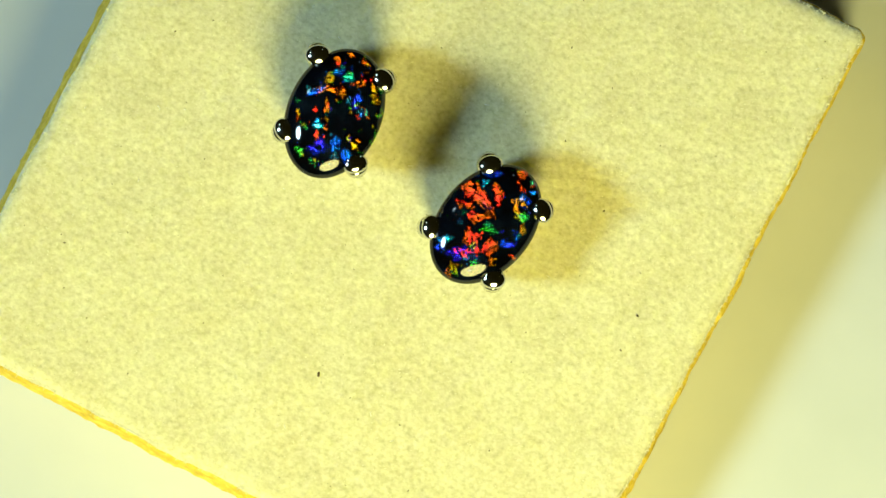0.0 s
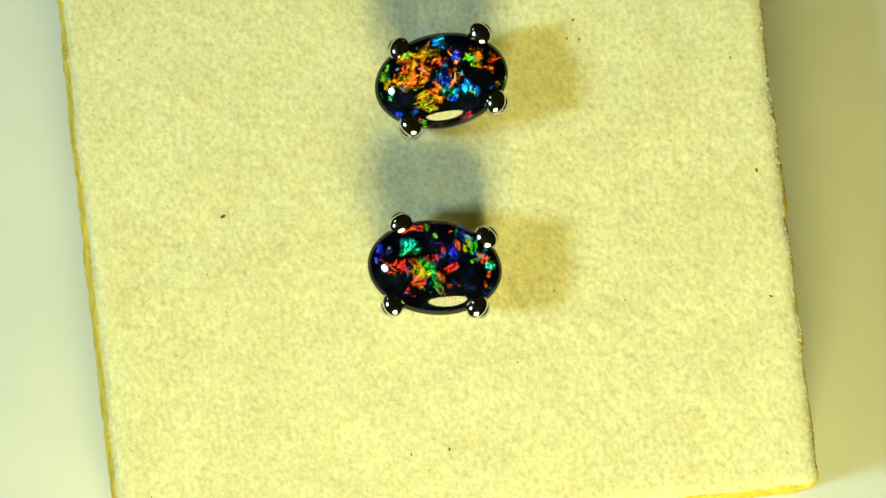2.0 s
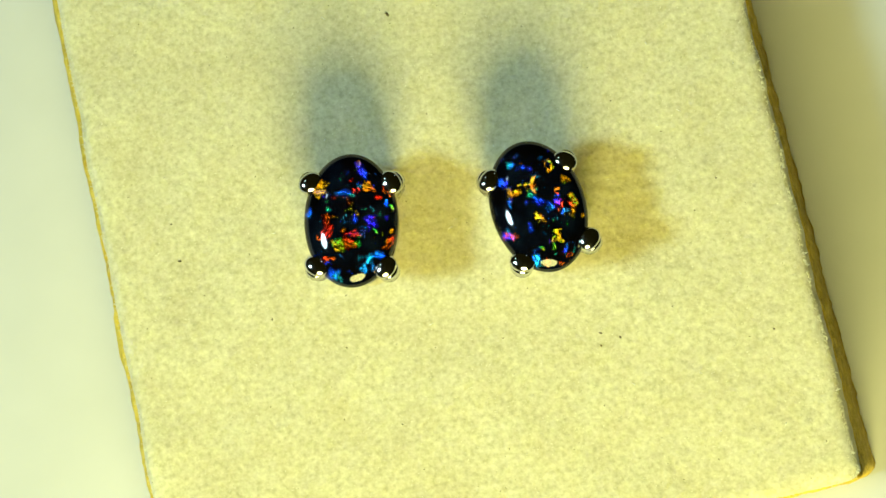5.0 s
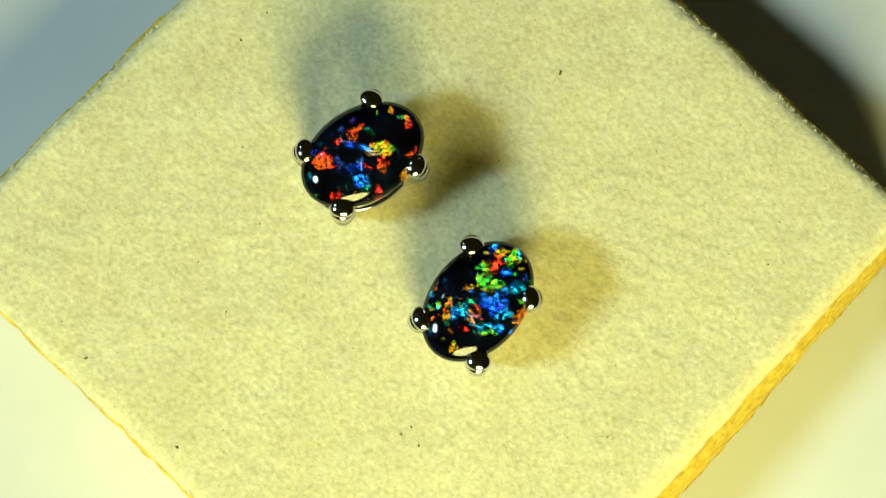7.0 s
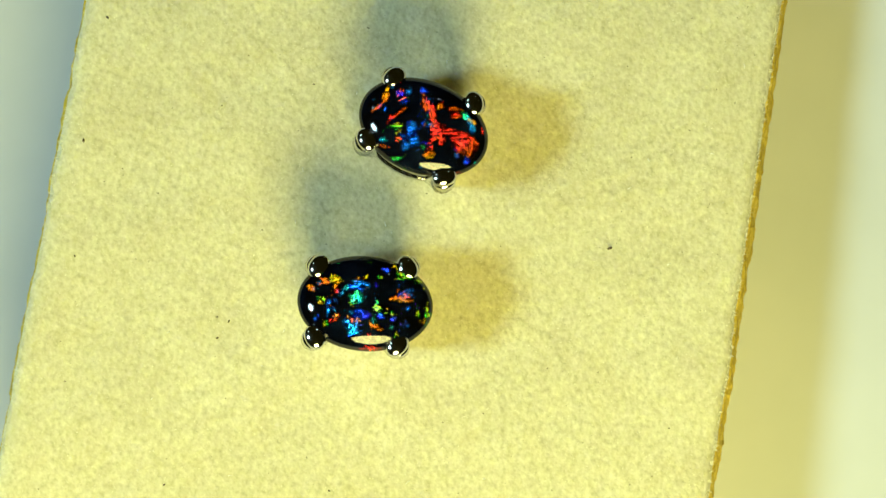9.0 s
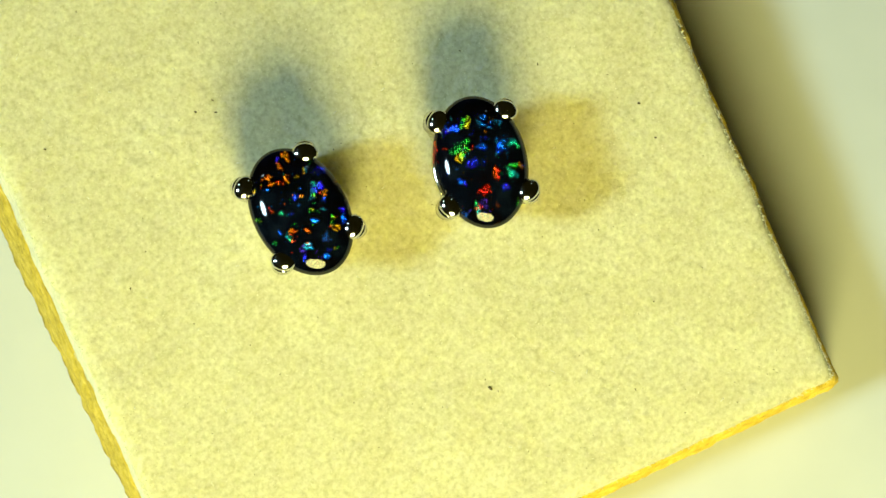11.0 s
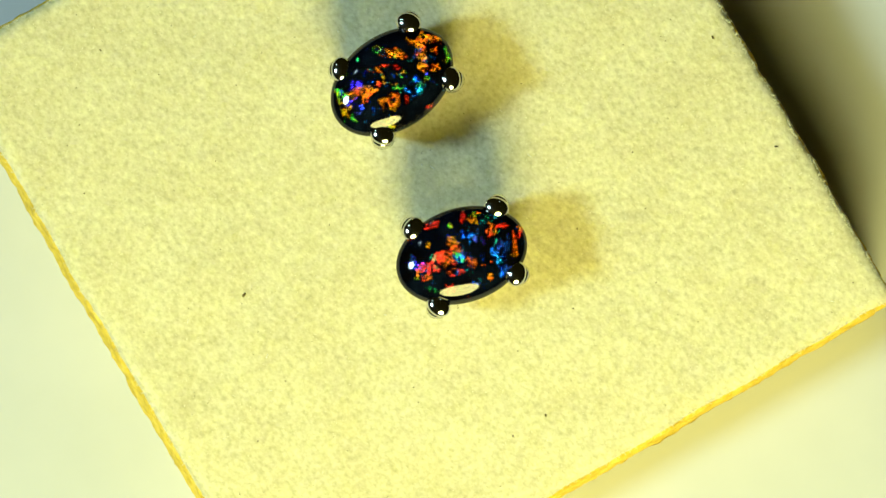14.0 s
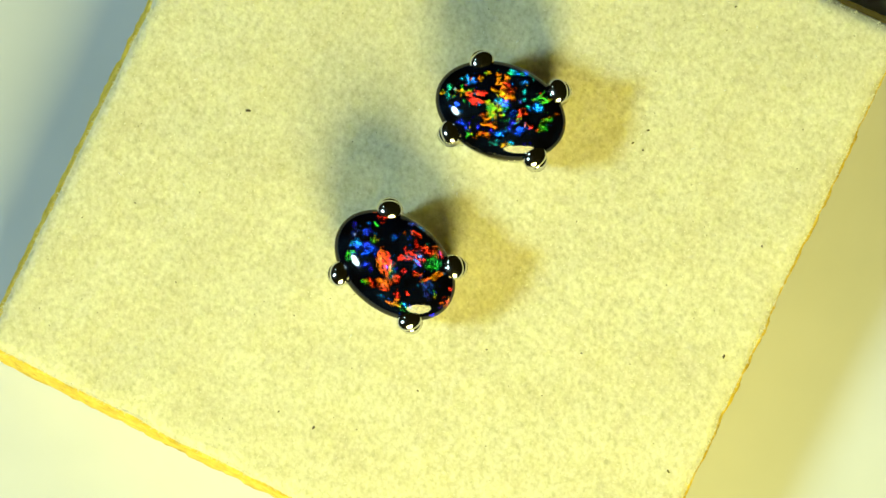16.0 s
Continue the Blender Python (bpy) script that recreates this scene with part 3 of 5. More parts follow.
flash(stone_b, 1.5, [
    ("g", 1.75, 0.54, 0.12, 0.12, -9), ("b", 2.24, 0.24, 0.14, 0.30, -9), ("o", 2.59, -0.21, 0.12, 0.49, -9), ("b", 1.60, -0.25, 0.25, 0.49, -9), ("c", 1.42, -0.77, 0.25, 0.30, -9), ("c", 3.19, -0.31, 0.08, 0.20, -9),
    ("b", 3.03, 0.46, 0.12, 0.12, -9), ("r", 0.65, -0.89, 0.15, 0.10, -9), ("r", -0.64, 0.37, 0.14, 0.20, -9), ("r", 1.12, -0.79, 0.08, 0.08, -9), ("b", 1.46, -1.43, 0.20, 0.30, -9),
])
flash(stone_a, 3.0, [
    ("o", -0.75, 1.48, 0.35, 0.30, 16), ("o", -0.22, 1.06, 0.45, 0.12, -14), ("y", -0.52, 0.72, 0.35, 0.20, 6), ("y", -0.89, 0.04, 0.18, 0.14, 16), ("o", -1.78, 1.12, 0.12, 0.18, 16), ("y", -1.50, 1.52, 0.16, 0.14, 16),
    ("c", 0.31, 1.89, 0.30, 0.40, 16), ("b", 0.08, 2.13, 0.39, 0.22, 16), ("t", -0.39, 1.99, 0.18, 0.18, 16), ("c", 1.54, 0.70, 0.32, 0.28, 16), ("g", 1.49, 1.20, 0.49, 0.18, 16), ("r", 0.81, 0.02, 0.14, 0.30, -4),
    ("r", 1.08, 0.16, 0.10, 0.20, 16), ("b", 1.01, -0.64, 0.59, 0.40, 16), ("b", -2.47, -0.88, 0.40, 0.18, 1), ("b", -1.90, -1.39, 0.30, 0.14, 6), ("g", -1.34, -1.74, 0.25, 0.20, 16), ("o", -0.66, -1.59, 0.30, 0.14, 16),
])
flash(stone_a, 3.0, [
    ("o", -0.36, -1.04, 0.30, 0.12, 6), ("g", -0.47, -0.15, 0.39, 0.30, 16), ("v", -0.08, 0.28, 0.30, 0.20, 16), ("t", -0.44, 0.28, 0.20, 0.20, 16), ("v", -1.19, -1.18, 0.30, 0.25, 16), ("c", 0.23, -1.28, 0.20, 0.20, 16),
    ("c", -1.31, -0.29, 0.14, 0.10, 16), ("o", -2.23, 0.89, 0.10, 0.12, 16), ("r", -1.78, 0.09, 0.45, 0.30, -14), ("t", 0.26, -1.58, 0.30, 0.08, 16), ("y", -0.01, -0.32, 0.14, 0.08, 16), ("t", -3.02, -0.06, 0.25, 0.40, 16),
    ("g", 2.27, 0.30, 0.29, 0.06, 36),
])
flash(stone_b, 3.0, [
    ("o", -0.73, -0.20, 0.38, 0.74, 43), ("o", -0.04, -1.17, 0.22, 0.35, 63), ("t", -0.13, -0.22, 0.22, 0.44, 23), ("g", -0.13, -0.40, 0.10, 0.39, 33), ("b", -1.93, -0.28, 0.54, 0.44, 33), ("c", -2.44, -0.32, 0.30, 0.25, 33),
    ("g", -1.79, 0.40, 0.20, 0.20, 33), ("g", -2.29, -0.99, 0.30, 0.30, 33), ("r", 0.13, 0.83, 0.28, 0.30, 33), ("r", 0.70, 1.03, 0.28, 0.28, 33), ("g", 1.31, 1.19, 0.37, 0.28, 33), ("r", 0.98, 1.68, 0.39, 0.18, 23),
    ("b", 1.33, 1.97, 0.20, 0.14, 33), ("r", 0.05, 1.54, 0.10, 0.25, 33), ("o", 1.60, 0.38, 0.30, 0.12, 63), ("r", 0.98, 0.33, 0.15, 0.15, 33), ("r", 0.39, 0.06, 0.12, 0.14, 33), ("g", -0.90, -1.61, 0.22, 0.16, 33),
])
flash(stone_b, 3.0, [
    ("c", 0.31, -1.70, 0.20, 0.14, 13), ("o", 0.93, -1.65, 0.38, 0.10, 18), ("r", 0.89, -1.14, 0.14, 0.18, 33), ("g", 1.50, -1.45, 0.25, 0.25, 33), ("b", 1.66, -1.23, 0.25, 0.14, 33), ("b", -0.80, 2.23, 0.18, 0.22, 33),
    ("g", -2.25, 1.11, 0.25, 0.08, -17), ("c", -2.58, 0.97, 0.15, 0.08, 33), ("c", -0.26, 2.40, 0.30, 0.08, 3), ("o", 3.25, 0.05, 0.16, 0.22, 33), ("b", -1.05, 1.18, 0.18, 0.14, 33), ("o", -2.62, 1.67, 0.20, 0.08, 33),
    ("v", -1.19, -0.86, 0.49, 0.30, 33), ("g", 2.39, 0.08, 0.08, 0.20, 33), ("r", 2.86, 0.80, 0.10, 0.12, 33), ("v", 2.89, -0.95, 0.30, 0.10, 48),
])
flash(stone_a, 4.1, [
    ("b", -2.20, 1.13, 0.25, 0.35, 47), ("b", -2.80, 1.15, 0.20, 0.25, 47), ("o", -1.43, 0.29, 0.44, 0.30, 47), ("y", -1.11, 0.40, 0.22, 0.18, 47), ("y", -0.88, -0.22, 0.49, 0.30, 47), ("r", -1.63, -0.73, 0.18, 0.18, 47),
    ("o", -0.76, 1.01, 0.30, 0.18, 87), ("r", -0.48, 1.02, 0.14, 0.20, 47), ("o", -0.47, -0.80, 0.25, 0.14, 47), ("o", 0.63, -0.38, 0.18, 0.12, 47), ("o", -0.78, -1.65, 0.18, 0.16, 47), ("y", -2.99, -0.01, 0.20, 0.22, 47),
    ("o", -2.52, 0.49, 0.25, 0.08, 47), ("r", 0.27, 0.80, 0.12, 0.40, 47), ("g", 0.59, 0.77, 0.12, 0.40, 27), ("g", 2.09, 0.65, 0.16, 0.44, 37), ("y", 1.88, -0.09, 0.22, 0.16, 47), ("o", 2.57, 0.87, 0.34, 0.12, 17),
])
flash(stone_a, 4.1, [
    ("o", 3.15, 0.27, 0.20, 0.22, 47), ("c", 0.60, -1.25, 0.18, 0.18, 47), ("y", 0.43, -1.22, 0.10, 0.14, 47), ("g", -1.63, -1.54, 0.20, 0.16, 47), ("b", -0.24, 2.14, 0.16, 0.12, 47), ("g", 0.22, 1.84, 0.12, 0.12, 47),
    ("r", 1.71, -0.20, 0.15, 0.15, 47), ("t", 0.75, -0.72, 0.44, 0.40, 47), ("b", 0.19, 0.27, 0.29, 0.25, 47), ("y", -2.73, 1.62, 0.16, 0.08, 47), ("g", -2.17, 0.43, 0.25, 0.12, 47), ("b", 1.37, 0.38, 0.39, 0.25, 47),
    ("r", 1.69, -0.51, 0.14, 0.14, 47), ("y", -3.64, -0.16, 0.10, 0.10, 47), ("g", 0.14, -0.22, 0.25, 0.25, 47),
])
flash(stone_b, 4.1, [
    ("r", -2.16, 1.30, 0.32, 0.59, 54), ("b", -2.76, 0.43, 0.54, 0.14, 89), ("b", -2.19, -0.66, 0.22, 0.25, 64), ("t", -2.23, -1.20, 0.14, 0.40, 54), ("r", -0.50, 1.88, 0.45, 0.25, 39), ("r", 0.43, 2.09, 0.18, 0.14, 64),
    ("r", 0.39, 1.56, 0.18, 0.18, 64), ("b", -0.13, -0.17, 0.30, 0.54, 29), ("r", -0.79, -0.18, 0.35, 0.35, 64), ("r", -0.29, -1.41, 0.35, 0.40, 64), ("o", -0.16, 0.56, 0.25, 0.14, 44), ("r", -0.10, 1.35, 0.18, 0.10, 64),
    ("o", 0.41, -0.20, 0.15, 0.15, 64), ("c", 1.73, 0.26, 0.44, 0.08, 59), ("y", 1.37, -0.96, 0.18, 0.16, 64), ("y", 0.99, -1.36, 0.10, 0.18, 94), ("b", 1.68, -1.09, 0.59, 0.14, 54), ("b", 2.07, 1.52, 0.16, 0.16, 64),
])
flash(stone_b, 4.1, [
    ("c", 1.63, 1.40, 0.18, 0.25, 64), ("c", 0.26, -1.51, 0.12, 0.20, 64), ("r", 1.22, 0.17, 0.10, 0.12, 64), ("g", 0.83, 2.01, 0.14, 0.12, 64), ("b", 0.80, 0.71, 0.49, 0.39, 64), ("r", 1.86, -1.61, 0.20, 0.14, 64),
    ("g", 1.14, 1.53, 0.12, 0.15, 64), ("b", -0.11, 0.32, 0.20, 0.15, 64), ("g", -1.46, -0.30, 0.15, 0.25, 64),
])
flash(stone_a, 6.5, [
    ("y", -3.12, -0.55, 0.49, 0.22, 115), ("g", -3.46, -0.17, 0.25, 0.14, 115), ("y", -3.36, 0.64, 0.22, 0.12, 115), ("y", -2.40, -1.16, 0.20, 0.10, 74), ("r", -1.98, -0.41, 0.28, 0.35, 115), ("c", -2.28, 0.20, 0.16, 0.14, 115),
    ("c", -1.99, 1.15, 0.44, 0.45, 115), ("b", -1.06, -1.94, 0.20, 0.22, 115), ("g", -1.25, -0.57, 0.25, 0.25, 115), ("g", -1.40, 0.23, 0.34, 0.18, 115), ("g", -0.84, -0.17, 0.15, 0.25, 115), ("o", -0.25, -0.87, 0.14, 0.18, 115),
    ("y", -0.50, -0.66, 0.10, 0.16, 115), ("b", 0.05, -1.16, 0.10, 0.18, 115), ("c", -0.91, 1.63, 0.29, 0.39, 84), ("c", 0.64, 0.99, 0.54, 0.22, 115), ("b", 0.16, 1.90, 0.49, 0.29, 115), ("o", 0.85, 0.28, 0.39, 0.34, 115),
])
flash(stone_a, 6.5, [
    ("y", 1.50, -0.77, 0.20, 0.15, 115), ("o", 1.77, -1.13, 0.39, 0.10, 135), ("g", 1.37, -1.42, 0.18, 0.22, 115), ("o", 0.60, -2.12, 0.14, 0.18, 115), ("o", 2.10, 0.15, 0.20, 0.29, 115), ("g", 2.41, -0.16, 0.16, 0.18, 115),
    ("v", -0.68, 1.03, 0.24, 0.25, 115), ("o", -1.11, 2.19, 0.14, 0.39, 95), ("g", -2.91, 0.19, 0.34, 0.25, 115), ("g", -2.71, 1.58, 0.16, 0.10, 115), ("g", -2.47, 0.66, 0.12, 0.14, 115), ("b", -0.56, 0.28, 0.59, 0.44, 115),
    ("c", 1.57, 0.71, 0.08, 0.10, 115), ("c", 0.76, -1.16, 0.10, 0.20, 115), ("o", 0.37, -0.78, 0.10, 0.08, 115), ("b", 0.74, -0.42, 0.54, 0.39, 115), ("y", 0.24, 0.43, 0.16, 0.10, 115), ("g", -1.56, 1.77, 0.25, 0.20, 115),
])
flash(stone_b, 6.5, [
    ("b", 0.43, 0.70, 0.64, 0.60, 131), ("c", 0.20, 1.03, 0.35, 0.50, 131), ("r", -0.78, 1.09, 0.40, 0.25, 131), ("o", -0.59, 1.18, 0.15, 0.25, 131), ("g", -1.25, 0.40, 0.30, 0.30, 131), ("b", -0.49, 0.15, 0.59, 0.16, 121),
    ("o", -0.36, -1.06, 0.22, 0.14, 131), ("r", 1.57, -0.53, 0.35, 0.30, 131), ("o", 1.99, -1.01, 0.14, 0.14, 131), ("r", 2.31, 1.13, 0.22, 0.25, 131), ("o", 0.07, 2.37, 0.22, 0.16, 131), ("r", 0.40, 2.33, 0.12, 0.25, 131),
    ("g", 0.68, 1.85, 0.25, 0.25, 131), ("g", 1.51, 2.26, 0.16, 0.10, 131), ("o", -3.45, -0.16, 0.30, 0.22, 131), ("b", -2.91, 0.38, 0.45, 0.18, 111), ("r", -2.67, 1.79, 0.10, 0.28, 111), ("t", 1.19, -1.46, 0.35, 0.30, 131),
])
flash(stone_b, 6.5, [
    ("b", 1.73, -1.31, 0.20, 0.30, 131), ("r", 0.03, 0.55, 0.20, 0.10, 131), ("g", 0.04, 0.16, 0.20, 0.08, 131), ("r", -1.04, -1.13, 0.18, 0.06, 152), ("t", -3.22, -0.49, 0.10, 0.14, 131), ("v", 2.02, -0.12, 0.39, 0.30, 131),
])
flash(stone_a, 7.8, [
    ("g", 0.87, -0.57, 0.49, 0.49, 151), ("g", -0.06, -0.34, 0.34, 0.25, 151), ("g", -0.72, 0.19, 0.24, 0.29, 151), ("o", 1.57, -0.11, 0.44, 0.20, 116), ("r", 1.47, 0.22, 0.24, 0.14, 151), ("y", 1.74, -0.60, 0.20, 0.08, 106),
    ("g", -0.78, -1.24, 0.25, 0.18, 151), ("y", -0.88, -1.52, 0.25, 0.14, 151), ("c", -1.88, -1.20, 0.34, 0.20, 151), ("b", -1.44, -1.21, 0.25, 0.12, 151), ("b", -2.91, -1.03, 0.40, 0.14, 171), ("o", -1.81, -0.56, 0.20, 0.25, 151),
    ("g", -2.52, -0.32, 0.25, 0.10, 151), ("o", -2.77, 0.63, 0.25, 0.10, 131), ("y", -2.46, 1.19, 0.20, 0.10, 131), ("g", 0.97, 0.32, 0.14, 0.24, 151), ("b", 2.26, 0.95, 0.16, 0.27, 151), ("r", 0.42, 0.74, 0.14, 0.08, 151),
])
flash(stone_a, 7.8, [
    ("r", -0.01, 1.08, 0.10, 0.08, 151), ("r", -0.48, -0.39, 0.09, 0.09, 151), ("o", -1.11, -0.61, 0.08, 0.08, 151), ("c", 2.53, 0.14, 0.12, 0.12, 151), ("g", -1.76, 1.25, 0.18, 0.10, 151), ("c", -1.46, 0.98, 0.25, 0.29, 151),
    ("b", 0.57, 1.21, 0.44, 0.24, 131), ("g", -2.90, -0.20, 0.14, 0.14, 151), ("r", 1.31, 1.25, 0.12, 0.06, 151), ("g", -0.34, 1.09, 0.18, 0.08, 151), ("o", 2.51, -0.52, 0.24, 0.08, 151), ("c", 2.72, -0.85, 0.24, 0.12, 151),
    ("y", -0.88, -2.14, 0.06, 0.14, 151), ("g", -3.67, 0.34, 0.08, 0.14, 151), ("g", -3.14, 0.38, 0.12, 0.08, 151), ("b", -2.99, -0.37, 0.29, 0.10, 121), ("b", -1.46, -0.03, 0.49, 0.39, 151),
])
flash(stone_b, 7.8, [
    ("r", -1.18, 0.22, 0.60, 0.35, 133), ("r", -0.26, -0.69, 0.70, 0.14, 133), ("o", 0.01, -1.10, 0.40, 0.12, 133), ("g", 1.04, 0.64, 0.28, 0.50, 168), ("o", 1.04, 0.18, 0.20, 0.14, 168), ("b", 0.53, 0.64, 0.25, 0.55, 168),
    ("o", 1.49, 1.47, 0.20, 0.18, 168), ("g", 1.74, 1.11, 0.14, 0.25, 168), ("r", 1.30, -1.22, 0.14, 0.35, 148), ("y", 2.06, -1.22, 0.20, 0.20, 168), ("t", 2.78, -0.65, 0.22, 0.28, 168), ("g", -2.51, -1.26, 0.40, 0.22, 168),
    ("g", -2.80, -0.94, 0.16, 0.25, 168), ("y", -2.79, -1.15, 0.14, 0.10, 168), ("o", -2.68, 0.07, 0.45, 0.38, 168), ("o", -3.08, -0.36, 0.25, 0.22, 168), ("r", -0.63, -1.51, 0.22, 0.12, 168), ("b", -0.14, -1.56, 0.10, 0.10, 168),
])
flash(stone_b, 7.8, [
    ("c", -0.82, 1.18, 0.35, 0.08, -146), ("t", -0.65, 0.79, 0.18, 0.12, -161), ("r", -2.45, 1.14, 0.28, 0.08, 168), ("b", -2.68, 1.36, 0.10, 0.10, 168), ("b", -0.31, -0.01, 0.50, 0.30, 133), ("r", -0.91, 2.17, 0.14, 0.12, 168),
    ("g", 0.27, 1.31, 0.12, 0.16, 168), ("g", 3.06, 0.43, 0.12, 0.18, 168), ("t", -2.23, -0.43, 0.16, 0.16, 168), ("o", -2.25, 2.04, 0.12, 0.08, 168), ("v", -2.21, -1.04, 0.25, 0.10, 168),
])
flash(stone_a, 9.0, [
    ("o", 2.02, -0.93, 0.21, 0.29, 160), ("y", 1.29, -0.94, 0.27, 0.25, -175), ("o", 2.72, -0.52, 0.24, 0.14, -175), ("y", 0.33, -1.18, 0.16, 0.12, -175), ("r", 1.28, -0.45, 0.14, 0.12, -175), ("g", 2.09, 0.01, 0.21, 0.14, -175),
    ("y", 2.02, 0.20, 0.21, 0.14, -175), ("c", 1.63, 0.41, 0.14, 0.44, -175), ("o", 1.33, 0.88, 0.21, 0.18, -175), ("r", 1.43, 1.08, 0.16, 0.10, -175), ("c", 0.46, 1.29, 0.29, 0.68, -145), ("t", 0.61, 0.72, 0.18, 0.34, -145),
    ("b", 0.22, 1.76, 0.24, 0.18, -175), ("g", 1.73, 1.26, 0.14, 0.14, -175), ("o", 0.10, 0.97, 0.14, 0.14, -175), ("o", -0.86, 1.27, 0.29, 0.08, 160), ("r", -0.56, 1.74, 0.12, 0.21, -175), ("r", -0.80, 2.31, 0.39, 0.10, -175),
])
flash(stone_a, 9.0, [
    ("g", -2.04, -1.59, 0.34, 0.30, -175), ("g", -2.85, -1.36, 0.18, 0.14, -175), ("b", -1.19, -1.74, 0.22, 0.18, -175), ("y", -1.66, -2.00, 0.18, 0.14, -175), ("o", -2.17, -0.36, 0.39, 0.22, -175), ("g", -1.63, 0.47, 0.16, 0.14, -175),
    ("b", -0.02, 0.66, 0.39, 0.29, -175), ("g", -0.29, -2.14, 0.14, 0.08, -175), ("g", -2.99, 0.35, 0.12, 0.14, -175), ("y", -3.41, 0.02, 0.12, 0.10, -175), ("b", -2.33, 0.06, 0.20, 0.14, -175), ("g", 2.17, -1.41, 0.16, 0.14, -175),
    ("g", 1.28, -1.93, 0.12, 0.08, -175), ("b", 0.25, -0.79, 0.49, 0.29, -175), ("t", 0.30, -0.19, 0.34, 0.29, -175), ("b", -1.05, 0.67, 0.20, 0.14, -175), ("g", 0.37, 0.11, 0.20, 0.14, -175), ("g", -3.47, 0.75, 0.10, 0.12, -175),
])
flash(stone_b, 9.0, [
    ("r", -0.18, -0.84, 0.22, 0.65, -133), ("r", -0.76, -0.05, 0.25, 0.60, -148), ("r", -1.56, -0.05, 0.60, 0.18, -158), ("r", -2.43, -0.02, 0.60, 0.30, -158), ("r", -1.25, 0.51, 0.30, 0.20, -158), ("o", -0.61, -1.12, 0.20, 0.16, -158),
    ("o", -1.40, -1.29, 0.35, 0.12, -158), ("r", -1.62, -1.00, 0.30, 0.14, -158), ("c", -2.54, -0.83, 0.25, 0.45, -143), ("t", -2.08, -1.18, 0.16, 0.30, -158), ("o", 2.21, -0.68, 0.20, 0.45, -178), ("o", 2.35, 0.03, 0.40, 0.08, -123),
    ("v", 1.56, -1.06, 0.30, 0.18, -158), ("c", 1.19, -1.21, 0.22, 0.22, -158), ("b", 1.25, -0.69, 0.25, 0.16, -158), ("r", 1.33, 0.21, 0.60, 0.07, -118), ("b", 2.12, 0.10, 0.18, 0.25, -158), ("o", -1.02, 1.44, 0.30, 0.18, -158),
])
flash(stone_b, 9.0, [
    ("r", -0.88, 0.95, 0.14, 0.12, -158), ("g", 0.49, 2.19, 0.28, 0.10, -158), ("b", -0.60, 1.05, 0.16, 0.14, -158), ("g", 1.05, 0.64, 0.30, 0.20, -158), ("b", 0.28, 0.97, 0.45, 0.60, -158), ("r", -2.86, 1.64, 0.28, 0.08, -158),
    ("o", -3.86, 0.37, 0.08, 0.12, -158), ("b", -3.01, 0.93, 0.16, 0.16, -158), ("r", -3.19, -0.87, 0.10, 0.18, -158), ("b", 0.60, -1.61, 0.30, 0.16, -158), ("t", 1.48, 1.57, 0.14, 0.14, -158), ("r", 0.75, 1.27, 0.14, 0.16, -158),
    ("c", 0.24, 0.52, 0.25, 0.50, -158), ("t", -0.31, -0.24, 0.10, 0.20, -158), ("g", -0.05, 2.62, 0.14, 0.08, -158),
])
flash(stone_a, 11.7, [
    ("t", 0.64, -0.62, 0.44, 0.39, -99), ("c", 0.37, -0.43, 0.29, 0.25, -99), ("o", 0.20, -1.54, 0.29, 0.44, -99), ("o", 0.05, -2.16, 0.18, 0.29, -79), ("c", -0.20, 0.01, 0.22, 0.34, -99), ("c", -0.78, 0.15, 0.24, 0.25, -99),
    ("b", 0.15, 1.34, 0.34, 0.49, -99), ("o", -1.60, 0.29, 0.29, 0.34, -99), ("o", -1.15, 0.96, 0.27, 0.16, -99), ("b", -2.19, -0.61, 0.39, 0.49, -99), ("v", -1.97, -0.45, 0.20, 0.14, -99), ("b", -2.32, 1.09, 0.29, 0.27, -99),
    ("o", 2.36, 0.69, 0.14, 0.10, -99), ("o", 2.24, -0.57, 0.08, 0.25, -99), ("o", -0.12, 0.55, 0.14, 0.20, -99), ("c", 1.81, -0.80, 0.20, 0.12, -129), ("b", 2.24, 0.07, 0.14, 0.14, -99), ("y", 1.35, -1.18, 0.10, 0.25, -99),
])
flash(stone_a, 11.7, [
    ("g", 1.86, -1.45, 0.25, 0.14, -99), ("g", 0.30, -0.91, 0.14, 0.29, -99), ("g", -2.58, 0.09, 0.12, 0.22, -99), ("r", 0.75, 0.06, 0.14, 0.10, -99), ("o", 0.50, 0.69, 0.14, 0.10, -99), ("g", -3.21, 0.49, 0.14, 0.10, -99),
    ("y", -2.88, -0.55, 0.10, 0.14, -99), ("c", -1.67, 1.14, 0.16, 0.10, -99), ("r", -1.65, -0.99, 0.12, 0.10, -99), ("b", -1.89, -1.25, 0.10, 0.39, -99), ("v", -1.02, -2.34, 0.10, 0.12, -99), ("g", -0.99, 1.97, 0.12, 0.14, -99),
    ("y", 0.99, -1.57, 0.08, 0.14, -99), ("b", 1.43, 0.30, 0.39, 0.25, -99), ("g", -0.80, 0.65, 0.14, 0.14, -99), ("r", 1.30, -0.87, 0.29, 0.08, -99),
])
